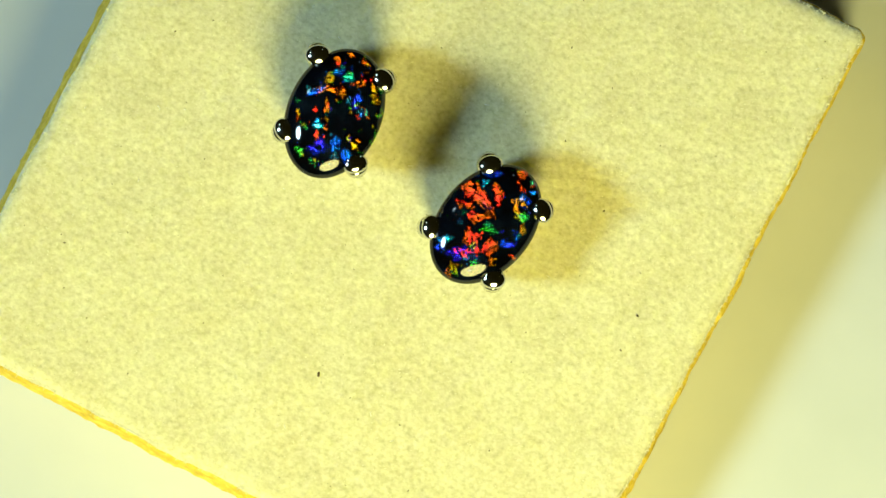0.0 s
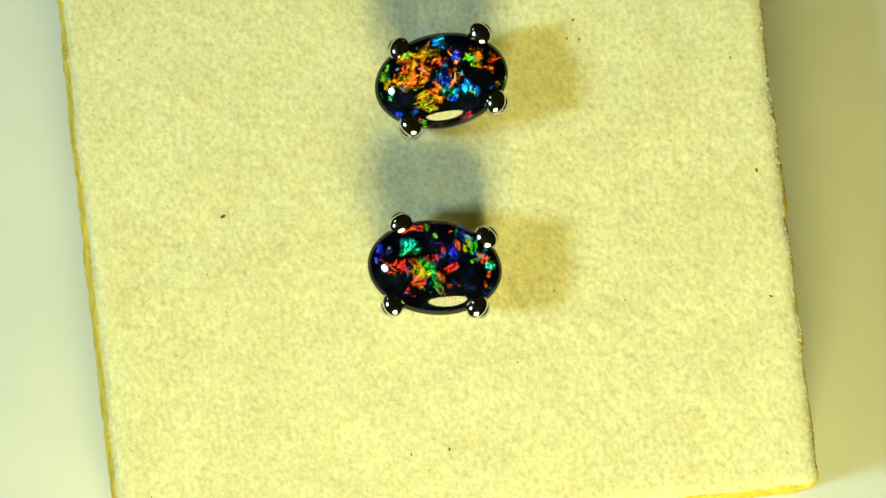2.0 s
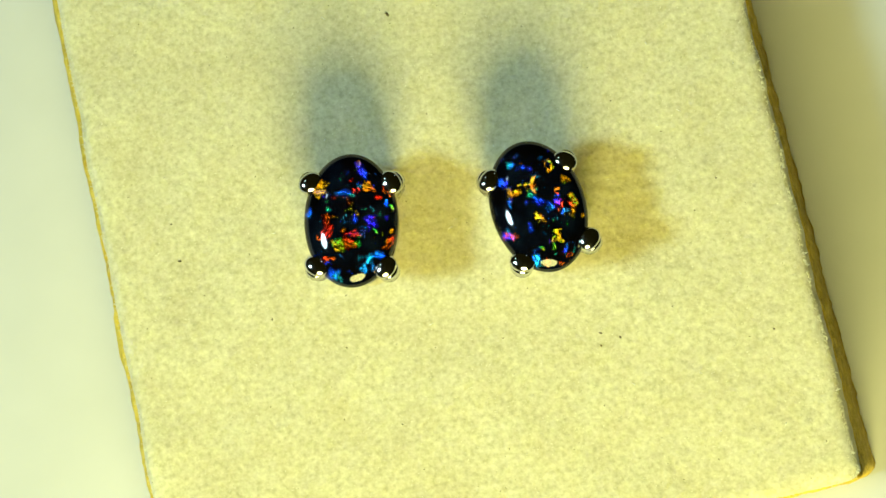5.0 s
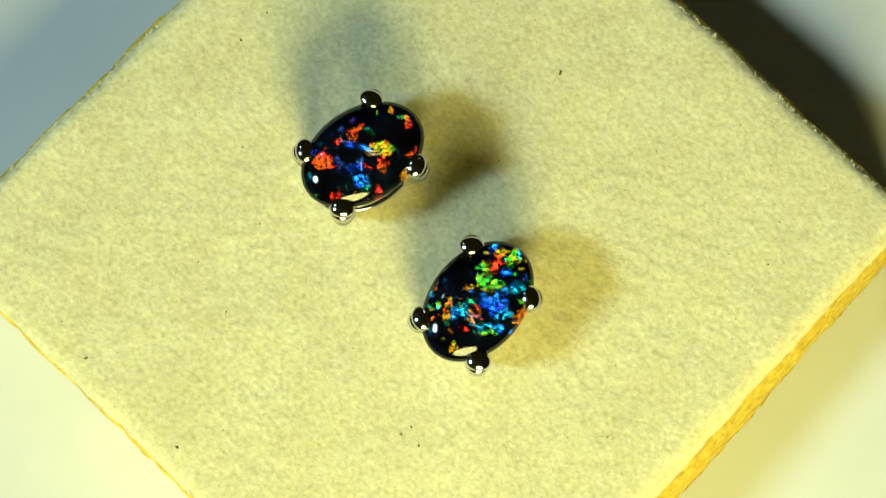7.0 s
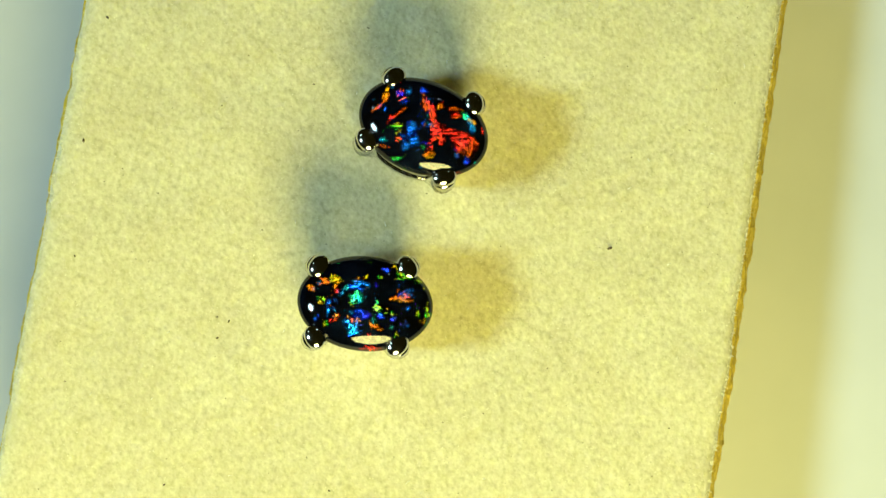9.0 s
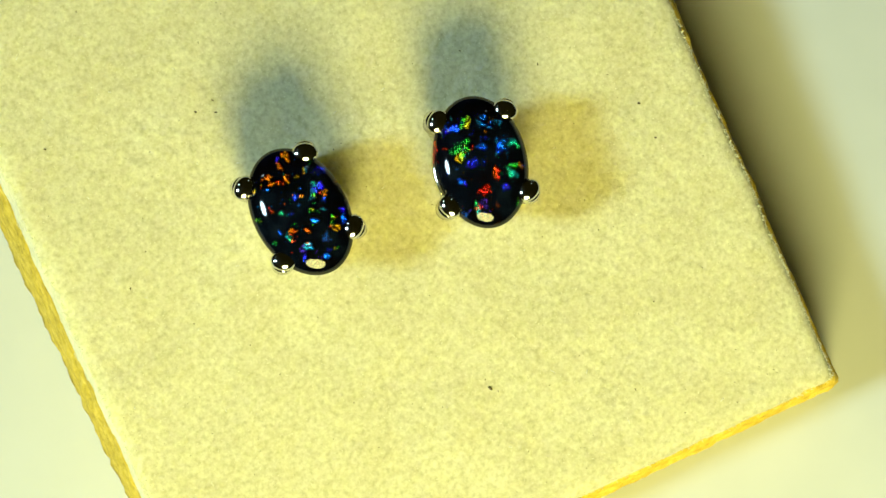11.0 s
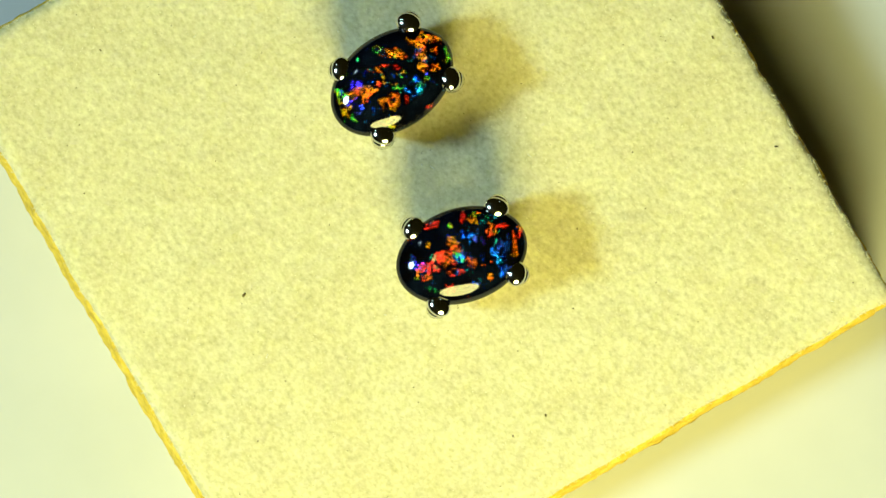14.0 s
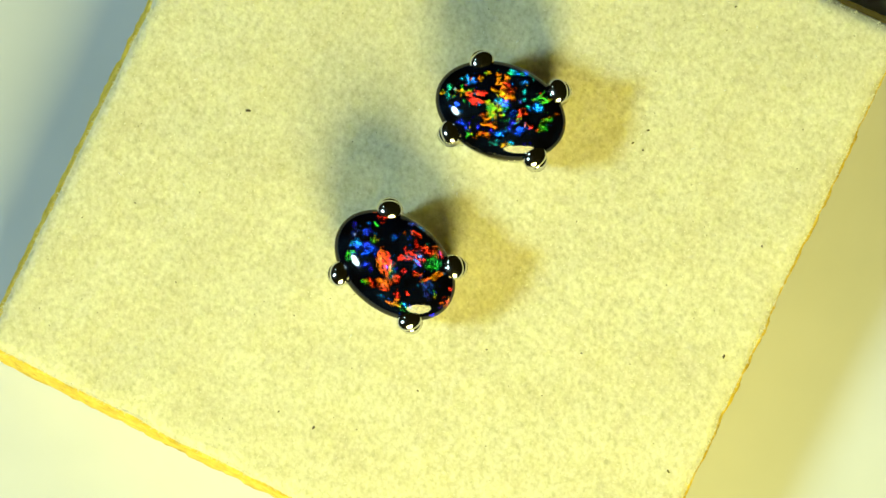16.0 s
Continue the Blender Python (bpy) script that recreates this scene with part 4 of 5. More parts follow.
flash(stone_b, 11.7, [
    ("r", 0.48, 0.55, 0.65, 0.28, -92), ("r", 0.94, 2.26, 0.25, 0.35, -82), ("r", 0.33, 2.38, 0.14, 0.22, -82), ("r", 1.08, 0.53, 0.35, 0.12, -82), ("r", 0.61, 1.82, 0.14, 0.25, -52), ("o", -0.11, 0.07, 0.35, 0.16, -62),
    ("o", -0.32, 0.54, 0.22, 0.12, -82), ("v", -0.30, -0.36, 0.35, 0.22, -62), ("o", -1.12, 0.89, 0.35, 0.18, -82), ("r", -1.47, 0.19, 0.30, 0.25, -82), ("r", -1.99, 0.32, 0.22, 0.18, -82), ("r", -2.61, 0.14, 0.25, 0.30, -82),
    ("o", 1.27, -0.50, 0.16, 0.22, -82), ("c", 1.18, -1.27, 0.40, 0.18, -97), ("o", 2.30, -0.70, 0.16, 0.25, -82), ("b", 2.12, -1.24, 0.25, 0.25, -82), ("b", 2.68, -0.22, 0.20, 0.16, -82), ("c", 2.98, -0.58, 0.25, 0.14, -82),
])
flash(stone_b, 11.7, [
    ("o", 2.42, -0.10, 0.16, 0.08, -82), ("g", 1.26, 1.40, 0.25, 0.18, -82), ("b", 1.45, 0.38, 0.35, 0.20, -82), ("g", -2.02, 0.97, 0.20, 0.16, -82), ("b", -2.46, 0.86, 0.18, 0.22, -82), ("g", -2.27, -0.92, 0.22, 0.22, -82),
    ("o", -3.59, 0.01, 0.28, 0.12, -82), ("y", -0.69, 1.10, 0.12, 0.14, -82), ("b", -0.88, 2.12, 0.08, 0.16, -82), ("b", -0.50, 1.52, 0.25, 0.25, -82), ("r", -1.48, -1.62, 0.10, 0.14, -53), ("g", -1.52, -0.21, 0.12, 0.18, -82),
    ("b", -0.27, -0.95, 0.30, 0.18, -82), ("b", 0.29, -1.38, 0.40, 0.40, -82),
])
flash(stone_a, 0.7, [
    ("o", 2.31, 0.73, 0.46, 0.33, -18), ("o", 2.90, 0.31, 0.42, 0.17, -58), ("o", 1.76, 0.15, 0.29, 0.21, -48), ("o", 1.55, -0.59, 0.46, 0.21, -58), ("o", 2.15, -0.75, 0.25, 0.10, -18), ("c", 1.87, -0.20, 0.25, 0.21, -48),
    ("o", 0.57, 1.08, 0.54, 0.19, -38), ("o", 0.83, 1.02, 0.21, 0.17, -48), ("o", -0.56, 0.80, 0.33, 0.10, -38), ("y", -0.60, 0.20, 0.33, 0.17, -68), ("o", -1.70, 0.13, 0.21, 0.17, -48), ("c", -1.21, 0.35, 0.33, 0.29, -48),
    ("b", -1.22, 1.35, 0.29, 0.25, -48), ("b", -1.34, 1.12, 0.19, 0.17, -48), ("g", -2.84, 0.92, 0.29, 0.21, -28), ("y", -3.10, 0.04, 0.29, 0.29, -48), ("y", -2.86, 0.51, 0.21, 0.13, -48), ("b", -2.20, -0.29, 0.38, 0.29, -48),
])
flash(stone_a, 0.7, [
    ("y", -1.58, -1.78, 0.21, 0.46, -48), ("y", -1.08, -1.11, 0.10, 0.29, -48), ("t", 0.65, 0.02, 0.33, 0.33, -48), ("b", 0.27, -0.95, 0.38, 0.42, -48), ("r", -0.04, -1.23, 0.17, 0.13, -48), ("t", 0.66, -1.35, 0.17, 0.29, -48),
    ("g", 3.00, -0.53, 0.38, 0.17, -108), ("b", 0.25, 0.04, 0.42, 0.25, -48), ("v", -2.63, 0.20, 0.29, 0.25, -48),
])
flash(stone_b, 0.7, [
    ("v", -2.57, 0.41, 0.67, 0.46, -21), ("r", -2.57, 0.06, 0.21, 0.42, -31), ("y", -2.83, -0.27, 0.17, 0.25, -31), ("b", -2.78, 1.34, 0.25, 0.29, -31), ("r", -1.37, 0.27, 0.35, 0.42, -31), ("o", -0.47, 0.82, 0.29, 0.29, -31),
    ("o", -0.38, 0.44, 0.25, 0.17, -31), ("r", -0.85, -0.70, 0.38, 0.21, -11), ("r", -0.77, -0.20, 0.21, 0.17, -31), ("g", -0.41, 0.13, 0.17, 0.17, -31), ("c", -0.29, -0.49, 0.63, 0.17, -61), ("b", -0.22, -0.20, 0.42, 0.13, -61),
    ("o", 0.87, 1.58, 0.29, 0.21, -31), ("r", 0.45, 1.90, 0.17, 0.33, -31), ("v", 0.26, 2.01, 0.17, 0.17, -31), ("g", 1.05, 1.87, 0.17, 0.17, -31), ("o", 1.62, 0.80, 0.25, 0.38, -31), ("c", 2.06, 1.36, 0.67, 0.25, -21),
])
flash(stone_b, 0.7, [
    ("b", 1.48, 1.49, 0.33, 0.21, -31), ("c", 1.62, -0.78, 0.38, 0.83, -31), ("b", 1.65, -0.36, 0.29, 0.50, -31), ("r", 2.92, 0.23, 0.25, 0.33, -31), ("o", 3.15, 0.38, 0.10, 0.17, -31), ("c", 2.97, -0.61, 0.17, 0.33, -31),
    ("o", 2.39, -0.81, 0.21, 0.17, -31), ("o", 0.80, -1.49, 0.21, 0.21, -31), ("c", 0.10, -1.49, 0.38, 0.21, -21), ("r", -0.57, -2.20, 0.08, 0.17, -31), ("b", 0.98, -0.39, 0.52, 0.52, -31), ("c", 2.21, 0.18, 0.33, 0.13, -31),
])
flash(stone_a, 2.2, [
    ("o", -1.93, 0.66, 0.54, 0.50, -6), ("y", -1.85, 0.08, 0.54, 0.33, -26), ("o", -2.49, 0.35, 0.21, 0.29, -6), ("o", -0.93, 0.82, 0.54, 0.21, -76), ("y", -1.28, 1.55, 0.79, 0.25, -6), ("g", -1.72, 1.51, 0.33, 0.17, -6),
    ("o", -0.20, 0.97, 0.38, 0.13, -6), ("o", -1.14, 0.18, 0.29, 0.21, -6), ("o", -0.72, -0.42, 0.33, 0.29, -6), ("y", -1.08, -1.03, 0.63, 0.38, -6), ("o", -0.55, -1.00, 0.21, 0.21, -6), ("o", -1.50, 0.80, 0.13, 0.42, -6),
    ("r", -0.48, 0.58, 0.29, 0.13, -6), ("c", 0.07, 1.93, 0.54, 0.29, -6), ("b", 0.77, 0.93, 0.25, 0.42, -6), ("g", 1.49, 0.68, 0.42, 0.29, -6), ("o", 1.92, 0.84, 0.25, 0.25, -6), ("b", 2.06, 0.38, 0.29, 0.21, -6),
])
flash(stone_a, 2.2, [
    ("r", 2.58, 0.35, 0.21, 0.13, -6), ("o", 0.45, -0.04, 0.42, 0.25, 54), ("c", 0.88, -0.77, 0.58, 0.46, -6), ("b", -0.08, -0.03, 0.33, 0.42, -6), ("t", 0.04, -0.69, 0.29, 0.29, -6), ("g", -3.09, 0.54, 0.25, 0.42, -6),
    ("y", -3.04, 0.24, 0.17, 0.21, -6), ("g", 3.13, -0.73, 0.17, 0.21, -6), ("t", -2.91, -0.34, 0.13, 0.17, -6), ("r", 0.83, -2.09, 0.17, 0.17, -6), ("g", -1.53, -2.07, 0.21, 0.17, -6), ("b", -2.78, -1.37, 0.21, 0.21, -6),
    ("b", 0.27, -1.17, 0.29, 0.17, -6),
])
flash(stone_b, 2.2, [
    ("b", -3.30, 0.43, 0.58, 0.21, 81), ("v", -3.38, 0.03, 0.19, 0.17, 11), ("t", -1.61, 0.94, 0.50, 0.58, 11), ("g", -0.94, -0.07, 0.58, 0.38, 71), ("y", -0.69, -0.37, 0.29, 0.29, 11), ("r", -0.86, -0.78, 0.38, 0.38, 11),
    ("g", -0.23, -0.28, 0.67, 0.25, -59), ("g", 0.09, -1.01, 0.38, 0.21, -39), ("r", -1.55, -0.34, 0.58, 0.10, -24), ("r", -2.57, -0.10, 0.63, 0.06, -29), ("r", 0.65, 0.08, 0.38, 0.25, 31), ("r", -0.20, 0.54, 0.21, 0.17, 11),
    ("r", 0.14, 0.93, 0.13, 0.21, 11), ("v", 0.69, 0.81, 0.29, 0.46, 11), ("b", 0.74, 1.96, 0.33, 0.33, 11), ("g", 1.44, 1.33, 0.33, 0.46, 11), ("c", 1.28, 1.68, 0.29, 0.21, 11), ("o", 0.82, 1.31, 0.13, 0.29, 11),
])
flash(stone_b, 2.2, [
    ("r", -1.82, 1.90, 0.50, 0.17, 21), ("o", -1.31, 2.34, 0.63, 0.06, 16), ("g", -0.82, 2.14, 0.17, 0.21, 11), ("r", 2.22, 0.72, 0.29, 0.29, 11), ("t", 2.57, 0.41, 0.38, 0.29, 11), ("b", 2.25, -1.47, 0.29, 0.17, 11),
    ("r", 0.58, 2.28, 0.17, 0.08, 11), ("c", 1.03, 0.02, 0.19, 0.17, 11),
])
flash(stone_a, 3.6, [
    ("c", -2.26, 1.01, 0.42, 0.42, 33), ("g", -2.01, 0.36, 0.25, 0.08, 33), ("y", -3.41, -0.23, 0.17, 0.13, 33), ("y", -2.55, -0.08, 0.33, 0.17, 33), ("r", -1.25, 0.15, 0.33, 0.29, 33), ("o", -0.49, 0.69, 0.21, 0.25, 33),
    ("o", -0.08, 0.57, 0.33, 0.21, -7), ("r", -0.39, 1.28, 0.13, 0.25, 33), ("g", -0.24, -0.21, 0.46, 0.46, 33), ("y", -0.46, -0.56, 0.21, 0.33, 33), ("g", 0.71, -0.32, 0.46, 0.25, 33), ("o", 1.05, -0.15, 0.21, 0.29, 33),
    ("t", 0.98, 0.47, 0.21, 0.58, 33), ("t", 0.46, 1.62, 0.17, 0.50, 33), ("g", 2.12, 0.24, 0.46, 0.38, 33), ("o", 2.51, 0.67, 0.21, 0.17, 33), ("r", 1.74, -0.31, 0.21, 0.17, 33), ("r", 1.70, -0.71, 0.08, 0.21, 33),
])
flash(stone_a, 3.6, [
    ("b", 0.33, -1.26, 0.42, 0.29, 33), ("y", 0.78, -1.62, 0.29, 0.17, 33), ("c", 0.44, -1.62, 0.17, 0.17, 33), ("o", -0.57, -1.60, 0.38, 0.21, 33), ("v", -0.40, -1.17, 0.29, 0.25, 33), ("b", -1.22, -1.46, 0.33, 0.21, 33),
    ("b", -2.59, -0.54, 0.29, 0.33, 33), ("b", 0.38, 0.19, 0.42, 0.42, 33), ("o", 3.24, 0.14, 0.21, 0.29, 33), ("b", 0.39, 1.89, 0.21, 0.21, 33), ("o", -0.85, -0.81, 0.33, 0.21, 33),
])
flash(stone_b, 3.6, [
    ("b", -2.37, 0.18, 0.63, 0.58, 50), ("t", -1.82, 0.22, 0.50, 0.42, 50), ("b", -2.29, -0.88, 0.25, 0.21, 50), ("r", -0.65, -0.14, 0.54, 0.38, -20), ("o", -0.06, -1.02, 0.46, 0.33, 50), ("b", -0.15, -0.13, 0.63, 0.25, 115),
    ("r", 0.33, -0.48, 0.25, 0.21, 50), ("r", -0.57, -1.46, 0.13, 0.25, 50), ("b", 0.30, -1.59, 0.13, 0.29, 50), ("v", 0.82, 0.44, 0.42, 0.42, 50), ("o", 1.08, -1.40, 0.21, 0.17, 50), ("r", 1.27, -0.75, 0.10, 0.17, 50),
    ("r", -0.13, 0.52, 0.21, 0.17, 50), ("r", -0.19, 0.98, 0.08, 0.17, 50), ("r", -0.39, 1.92, 0.50, 0.13, 25), ("r", 0.58, 1.76, 0.38, 0.21, 50), ("r", -0.01, 2.09, 0.21, 0.13, 50), ("r", 1.32, 1.93, 0.17, 0.21, 50),
])
flash(stone_b, 3.6, [
    ("r", 0.47, 1.33, 0.42, 0.13, 50), ("g", 1.33, 1.28, 0.42, 0.42, 50), ("b", 1.68, 1.62, 0.25, 0.21, 50), ("o", 1.87, 0.88, 0.42, 0.17, 70), ("t", 1.75, 0.25, 0.46, 0.08, 55), ("r", -2.24, 1.51, 0.21, 0.29, 50),
    ("r", -2.64, 1.65, 0.17, 0.13, 50), ("b", 1.86, -1.34, 0.58, 0.21, 50), ("c", 1.41, -1.44, 0.21, 0.21, 50), ("o", 3.05, 0.15, 0.25, 0.25, 50), ("b", 0.72, 0.89, 0.50, 0.42, 50), ("r", 1.21, 0.47, 0.13, 0.13, 50),
    ("b", 2.04, -0.13, 0.63, 0.38, 50),
])
flash(stone_b, 7.1, [
    ("c", 0.63, 0.83, 0.60, 0.48, -142), ("b", 0.66, 1.25, 0.35, 0.48, 148), ("t", 0.74, 1.74, 0.30, 0.30, 148), ("r", 0.12, 0.74, 0.35, 0.13, 128), ("y", -0.98, 0.44, 0.69, 0.39, 163), ("o", -1.28, 0.62, 0.26, 0.43, 148),
    ("b", -0.25, -0.23, 0.86, 0.17, 128), ("o", -0.24, -0.95, 0.30, 0.30, 148), ("o", -0.67, -1.09, 0.30, 0.17, 168), ("r", 0.47, -1.10, 0.22, 0.17, 148), ("r", 1.69, -0.78, 0.56, 0.43, 148), ("o", 1.98, -0.87, 0.30, 0.39, 148),
    ("b", 1.80, -1.36, 0.26, 0.22, 148), ("r", 1.73, -0.34, 0.39, 0.17, 148), ("g", -3.07, -0.36, 0.26, 0.13, 148), ("y", -2.75, -1.03, 0.13, 0.26, 148), ("r", -3.09, 0.08, 0.22, 0.39, 148), ("o", -3.18, -0.25, 0.22, 0.13, 148),
])
flash(stone_b, 7.1, [
    ("r", -2.43, 1.60, 0.43, 0.17, 158), ("o", -1.47, 2.30, 0.26, 0.39, 148), ("r", -0.60, 1.23, 0.22, 0.35, 148), ("r", 2.17, 1.29, 0.26, 0.30, 148), ("t", 2.79, -0.50, 0.22, 0.17, 148), ("r", 0.20, 2.15, 0.17, 0.30, 148),
])
flash(stone_a, 7.1, [
    ("c", -2.90, -1.06, 0.35, 0.22, 162), ("g", -3.10, -0.03, 0.35, 0.48, 132), ("y", -3.18, -0.10, 0.17, 0.26, 132), ("y", -2.92, 0.71, 0.17, 0.13, 132), ("r", -2.27, -0.48, 0.52, 0.17, -178), ("o", -2.78, -0.66, 0.22, 0.22, 132),
    ("b", -2.28, 0.27, 0.35, 0.22, 132), ("g", -1.25, -0.57, 0.43, 0.48, 132), ("g", -1.31, 0.22, 0.52, 0.22, 132), ("c", -1.82, 1.06, 0.52, 0.39, 162), ("b", -0.59, 0.72, 0.78, 0.60, 132), ("c", -0.36, 1.45, 0.56, 0.30, 162),
    ("y", 0.85, -1.06, 0.26, 0.22, 132), ("o", 1.41, -0.83, 0.22, 0.26, 132), ("r", 0.17, 0.11, 0.22, 0.13, 132), ("o", 2.10, -1.36, 0.22, 0.13, 132), ("t", 0.03, -0.26, 0.26, 0.26, 132), ("c", 0.84, -0.31, 0.52, 0.43, 132),
])
flash(stone_a, 7.1, [
    ("t", 0.83, 0.70, 0.43, 0.22, 132), ("c", 0.46, 1.40, 0.78, 0.22, 137), ("g", 0.79, 1.45, 0.43, 0.17, 132), ("r", 1.42, 0.46, 0.13, 0.13, 132), ("o", -0.67, 2.18, 0.26, 0.22, 132), ("c", 1.41, -1.34, 0.17, 0.17, 132),
    ("c", 1.02, -2.06, 0.13, 0.17, 132), ("y", 2.52, 0.63, 0.22, 0.30, 132), ("c", -3.61, 0.19, 0.22, 0.52, 132), ("g", -1.65, -0.71, 0.22, 0.35, 132), ("y", -0.50, -0.60, 0.22, 0.17, 132), ("b", -2.68, 1.10, 0.19, 0.17, 132),
])
flash(stone_b, 8.4, [
    ("o", 2.14, -0.93, 0.39, 0.52, -176), ("y", 2.14, -0.42, 0.22, 0.17, -176), ("r", 1.44, -0.92, 0.30, 0.39, -176), ("g", 1.10, -0.77, 0.17, 0.30, -176), ("b", 1.52, -0.44, 0.35, 0.17, -176), ("c", 2.88, -0.52, 0.39, 0.26, -116),
    ("o", 1.04, 0.07, 0.22, 0.39, -176), ("r", 1.53, 0.45, 0.30, 0.22, -136), ("g", 1.06, 0.91, 0.26, 0.78, -176), ("g", 1.52, 1.21, 0.17, 0.43, -176), ("g", 0.75, 1.17, 0.09, 0.43, -176), ("o", 1.39, 1.61, 0.17, 0.30, -176),
    ("o", 1.00, 1.65, 0.17, 0.22, -176), ("r", -0.14, -0.56, 0.86, 0.26, 129), ("o", -0.40, -0.18, 0.30, 0.43, -176), ("r", -1.03, 0.35, 0.39, 0.60, -176), ("b", -0.37, 0.61, 0.78, 0.30, 124), ("b", -0.52, 1.26, 0.65, 0.35, -176),
])
flash(stone_b, 8.4, [
    ("r", -2.70, 0.29, 0.48, 0.48, -176), ("o", -2.77, -0.06, 0.48, 0.26, -176), ("r", -2.21, 0.42, 0.43, 0.26, -176), ("b", -2.35, 0.88, 0.39, 0.22, -176), ("v", -2.44, 0.77, 0.19, 0.17, -176), ("c", -2.49, -0.72, 0.43, 0.35, -176),
    ("y", -2.47, -1.14, 0.30, 0.13, -176), ("g", -1.99, -1.39, 0.13, 0.13, -176), ("g", 0.36, 2.20, 0.17, 0.17, -176), ("t", -0.39, 1.61, 0.22, 0.17, -176), ("r", -0.95, 1.74, 0.17, 0.09, -176), ("b", 0.38, 0.96, 0.26, 0.35, -176),
    ("r", -0.60, -1.54, 0.17, 0.13, -176),
])
flash(stone_a, 8.4, [
    ("y", 1.88, -1.16, 0.52, 0.26, 168), ("o", 1.90, -1.26, 0.26, 0.13, 168), ("o", 1.57, -0.38, 0.30, 0.35, 168), ("o", 1.31, 0.26, 0.39, 0.26, 108), ("g", 0.64, -0.17, 0.52, 0.43, 168), ("g", -0.56, 0.18, 0.43, 0.39, 168),
    ("y", -0.13, -1.44, 0.13, 0.35, 168), ("y", -0.91, -1.64, 0.17, 0.09, 168), ("g", -0.89, -1.34, 0.17, 0.13, 168), ("y", -0.27, -0.76, 0.11, 0.13, 168), ("o", -1.76, -0.36, 0.35, 0.22, -132), ("o", 2.62, -0.44, 0.39, 0.13, 168),
    ("c", 2.75, -0.77, 0.22, 0.13, 168), ("g", 2.10, -1.52, 0.22, 0.17, 168), ("c", -1.62, -1.04, 0.52, 0.13, 168), ("c", -2.43, -0.93, 0.17, 0.13, 168), ("t", -2.44, -1.54, 0.43, 0.26, 168), ("b", -1.23, 0.71, 0.48, 0.43, 168),
])
flash(stone_a, 8.4, [
    ("c", 1.50, 0.70, 0.43, 0.43, 168), ("c", 0.48, 1.41, 0.48, 0.52, 168), ("c", 0.82, 0.67, 0.52, 0.22, 128), ("t", 0.03, 0.64, 0.35, 0.35, 168), ("o", 0.37, 0.86, 0.30, 0.13, 138), ("t", 2.12, 0.85, 0.30, 0.30, 168),
    ("b", 1.62, 1.26, 0.43, 0.30, 168), ("g", -2.77, 0.04, 0.17, 0.17, 168), ("y", -2.43, -0.23, 0.13, 0.11, 168), ("c", -2.26, 0.33, 0.13, 0.13, 168), ("g", -3.44, 0.25, 0.26, 0.22, 168), ("y", -3.26, 0.61, 0.22, 0.13, 168),
    ("g", -1.86, 1.51, 0.17, 0.17, 168), ("o", -1.21, 2.33, 0.26, 0.13, 168), ("t", -1.95, -2.31, 0.30, 0.17, 168),
])
flash(stone_a, 12.3, [
    ("c", 0.72, -0.52, 0.35, 0.39, -83), ("t", 0.37, -0.56, 0.19, 0.17, -83), ("y", 0.23, -0.89, 0.30, 0.22, -83), ("o", 0.73, 0.38, 0.43, 0.17, -83), ("o", 0.59, 0.01, 0.26, 0.17, -83), ("o", -0.06, 0.46, 0.17, 0.30, -83),
    ("b", 0.12, 1.36, 0.43, 0.39, -23), ("b", 0.65, 1.04, 0.17, 0.30, -83), ("o", 0.31, -1.42, 0.30, 0.22, -83), ("y", 1.66, -1.24, 0.35, 0.30, -83), ("r", 2.18, -0.75, 0.17, 0.35, -83), ("y", 2.46, -0.65, 0.22, 0.13, -83),
    ("r", 2.10, 0.04, 0.11, 0.11, -83), ("c", 2.16, -0.40, 0.17, 0.17, -83), ("b", 1.75, 0.12, 0.30, 0.22, -83), ("c", 1.39, 0.62, 0.22, 0.26, -83), ("b", -0.54, -0.28, 0.52, 0.39, -83), ("y", 1.07, 0.81, 0.17, 0.17, -83),
])
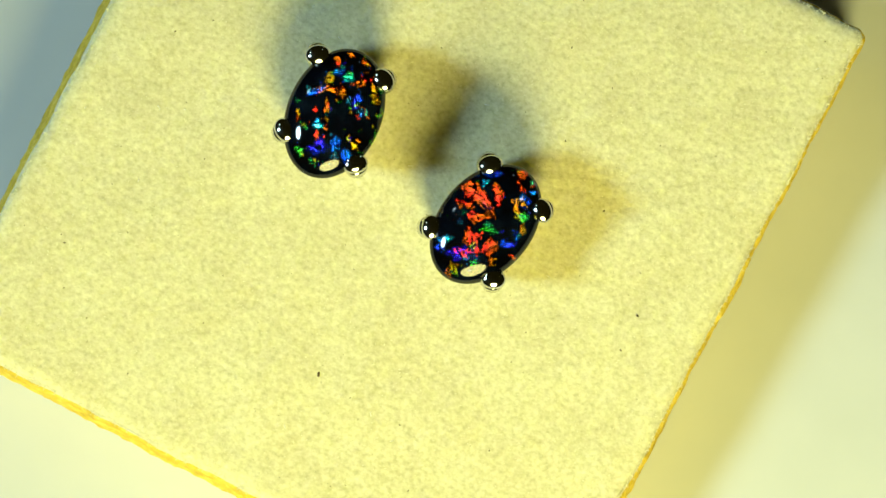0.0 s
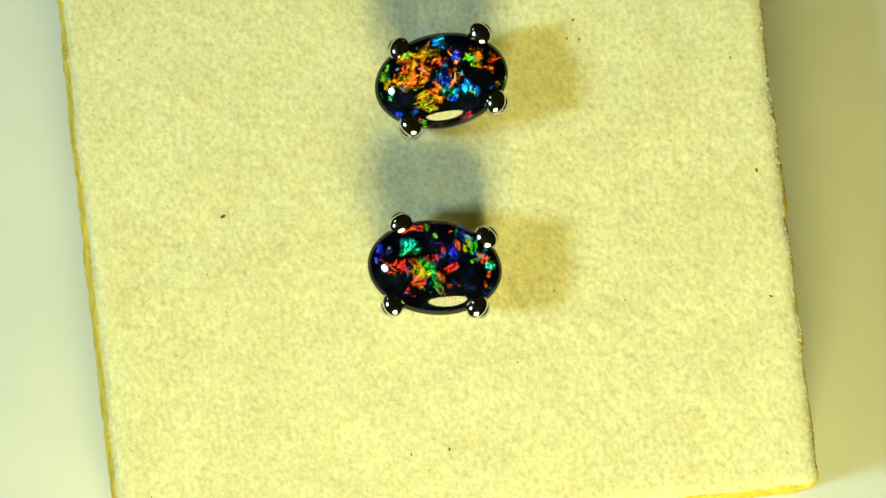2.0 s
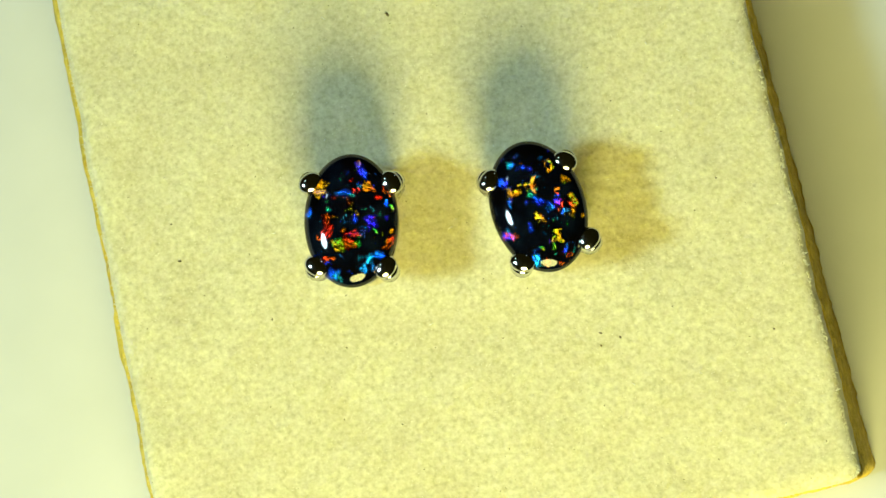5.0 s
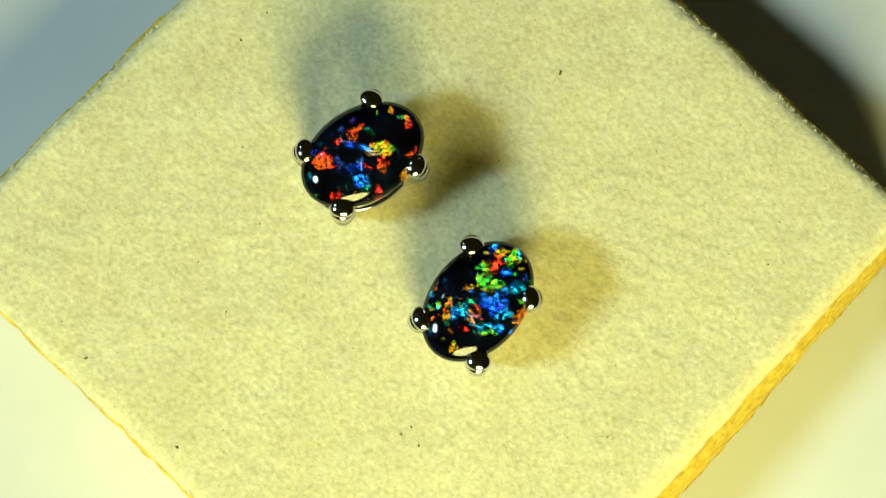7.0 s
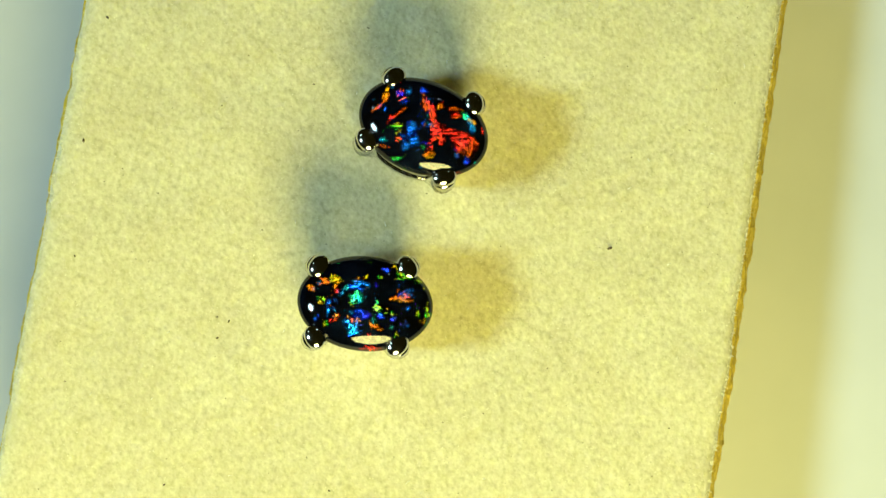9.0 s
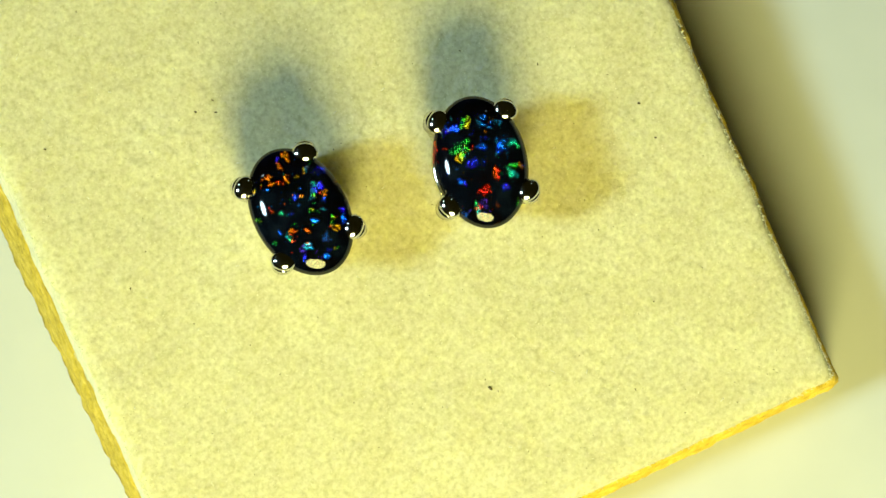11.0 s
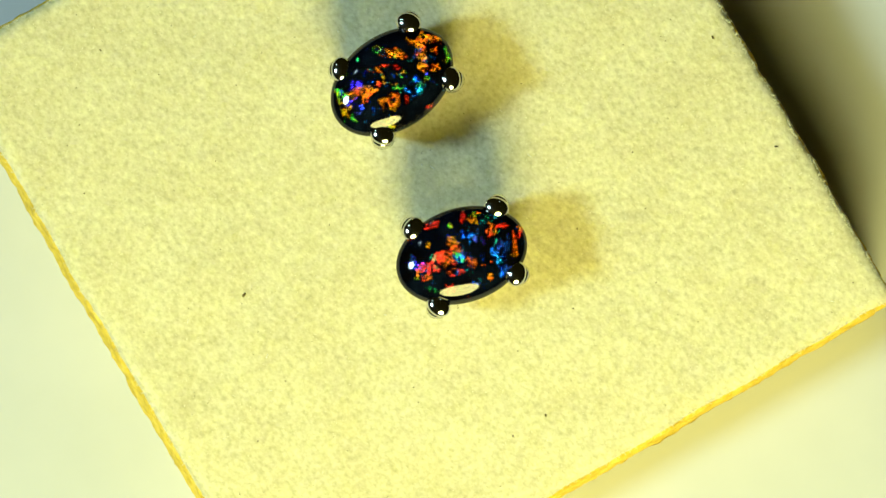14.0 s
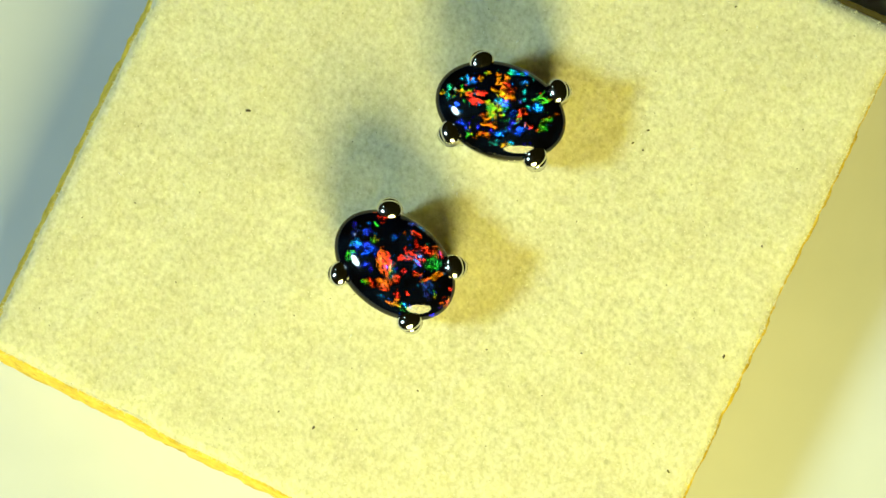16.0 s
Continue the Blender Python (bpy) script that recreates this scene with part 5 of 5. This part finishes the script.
flash(stone_a, 12.3, [
    ("g", 0.32, -0.84, 0.22, 0.26, -83), ("y", 1.17, -1.89, 0.22, 0.13, -83), ("g", 0.64, -2.20, 0.13, 0.30, -83), ("g", -0.60, -2.42, 0.13, 0.43, -83), ("o", -1.43, 1.69, 0.13, 0.30, -83), ("g", -1.61, 1.24, 0.22, 0.17, -83),
    ("o", -1.31, 0.15, 0.17, 0.17, -83), ("r", -1.25, 0.74, 0.22, 0.13, -83), ("r", -1.71, 0.25, 0.30, 0.26, -83), ("b", -1.94, -0.65, 0.30, 0.26, -83), ("b", -1.72, 0.64, 0.30, 0.17, -83), ("v", -2.52, 0.05, 0.60, 0.60, -83),
    ("y", -2.58, -0.87, 0.13, 0.26, -83), ("g", -2.72, 0.94, 0.13, 0.17, -83), ("c", -0.68, 0.77, 0.30, 0.17, -83),
])
flash(stone_b, 12.3, [
    ("r", 0.69, 1.45, 0.78, 0.43, -86), ("o", 0.47, 0.73, 0.78, 0.26, -101), ("r", 1.30, 0.56, 0.56, 0.26, -126), ("o", -0.10, 1.32, 0.56, 0.17, -51), ("o", -0.15, 0.46, 0.39, 0.17, -46), ("r", 0.63, 1.84, 0.22, 0.35, -66),
    ("r", -1.20, 0.20, 0.65, 0.43, -66), ("c", -0.34, -0.31, 0.52, 0.22, -56), ("t", -0.59, 1.21, 0.17, 0.22, -66), ("b", -2.61, 0.99, 0.30, 0.39, -66), ("g", -2.14, 1.14, 0.30, 0.22, -66), ("r", -2.12, -0.12, 0.35, 0.30, -66),
    ("g", -1.56, -0.18, 0.26, 0.17, -16), ("o", -1.53, -1.42, 0.22, 0.30, -66), ("o", -3.41, -0.09, 0.30, 0.22, -66), ("o", 1.54, -0.68, 0.35, 0.39, -66), ("y", 1.42, -0.67, 0.19, 0.17, -66), ("g", 1.14, -1.12, 0.39, 0.22, -96),
])
flash(stone_b, 12.3, [
    ("o", 3.12, 0.24, 0.30, 0.13, -66), ("g", 2.91, 0.59, 0.17, 0.13, -66), ("c", 2.91, -0.60, 0.30, 0.30, -66), ("c", 2.37, -1.08, 0.26, 0.35, -66), ("r", 2.41, -0.32, 0.22, 0.22, -66), ("o", 2.57, 0.14, 0.17, 0.17, -66),
    ("y", 0.70, -1.65, 0.13, 0.22, -66), ("b", 0.05, -1.39, 0.65, 0.30, -66), ("b", 2.20, 1.45, 0.43, 0.26, -66), ("r", -0.70, -2.08, 0.22, 0.09, -66), ("v", -2.35, 0.41, 0.35, 0.35, -66),
])

stone_a.build()
stone_b.build()


# ---- what moves ----
def motions():
    times = [r[0] for r in TURN]
    walk(turntable, [(t, spin(t)) for t in times])
    walk(pad, [(t, spin(t) @ PAD_LOCAL) for t in times])
    for thing, local in EARRING_POSE.items():
        walk(thing, [(t, spin(t) @ PAD_LOCAL @ local) for t in times])


motions()
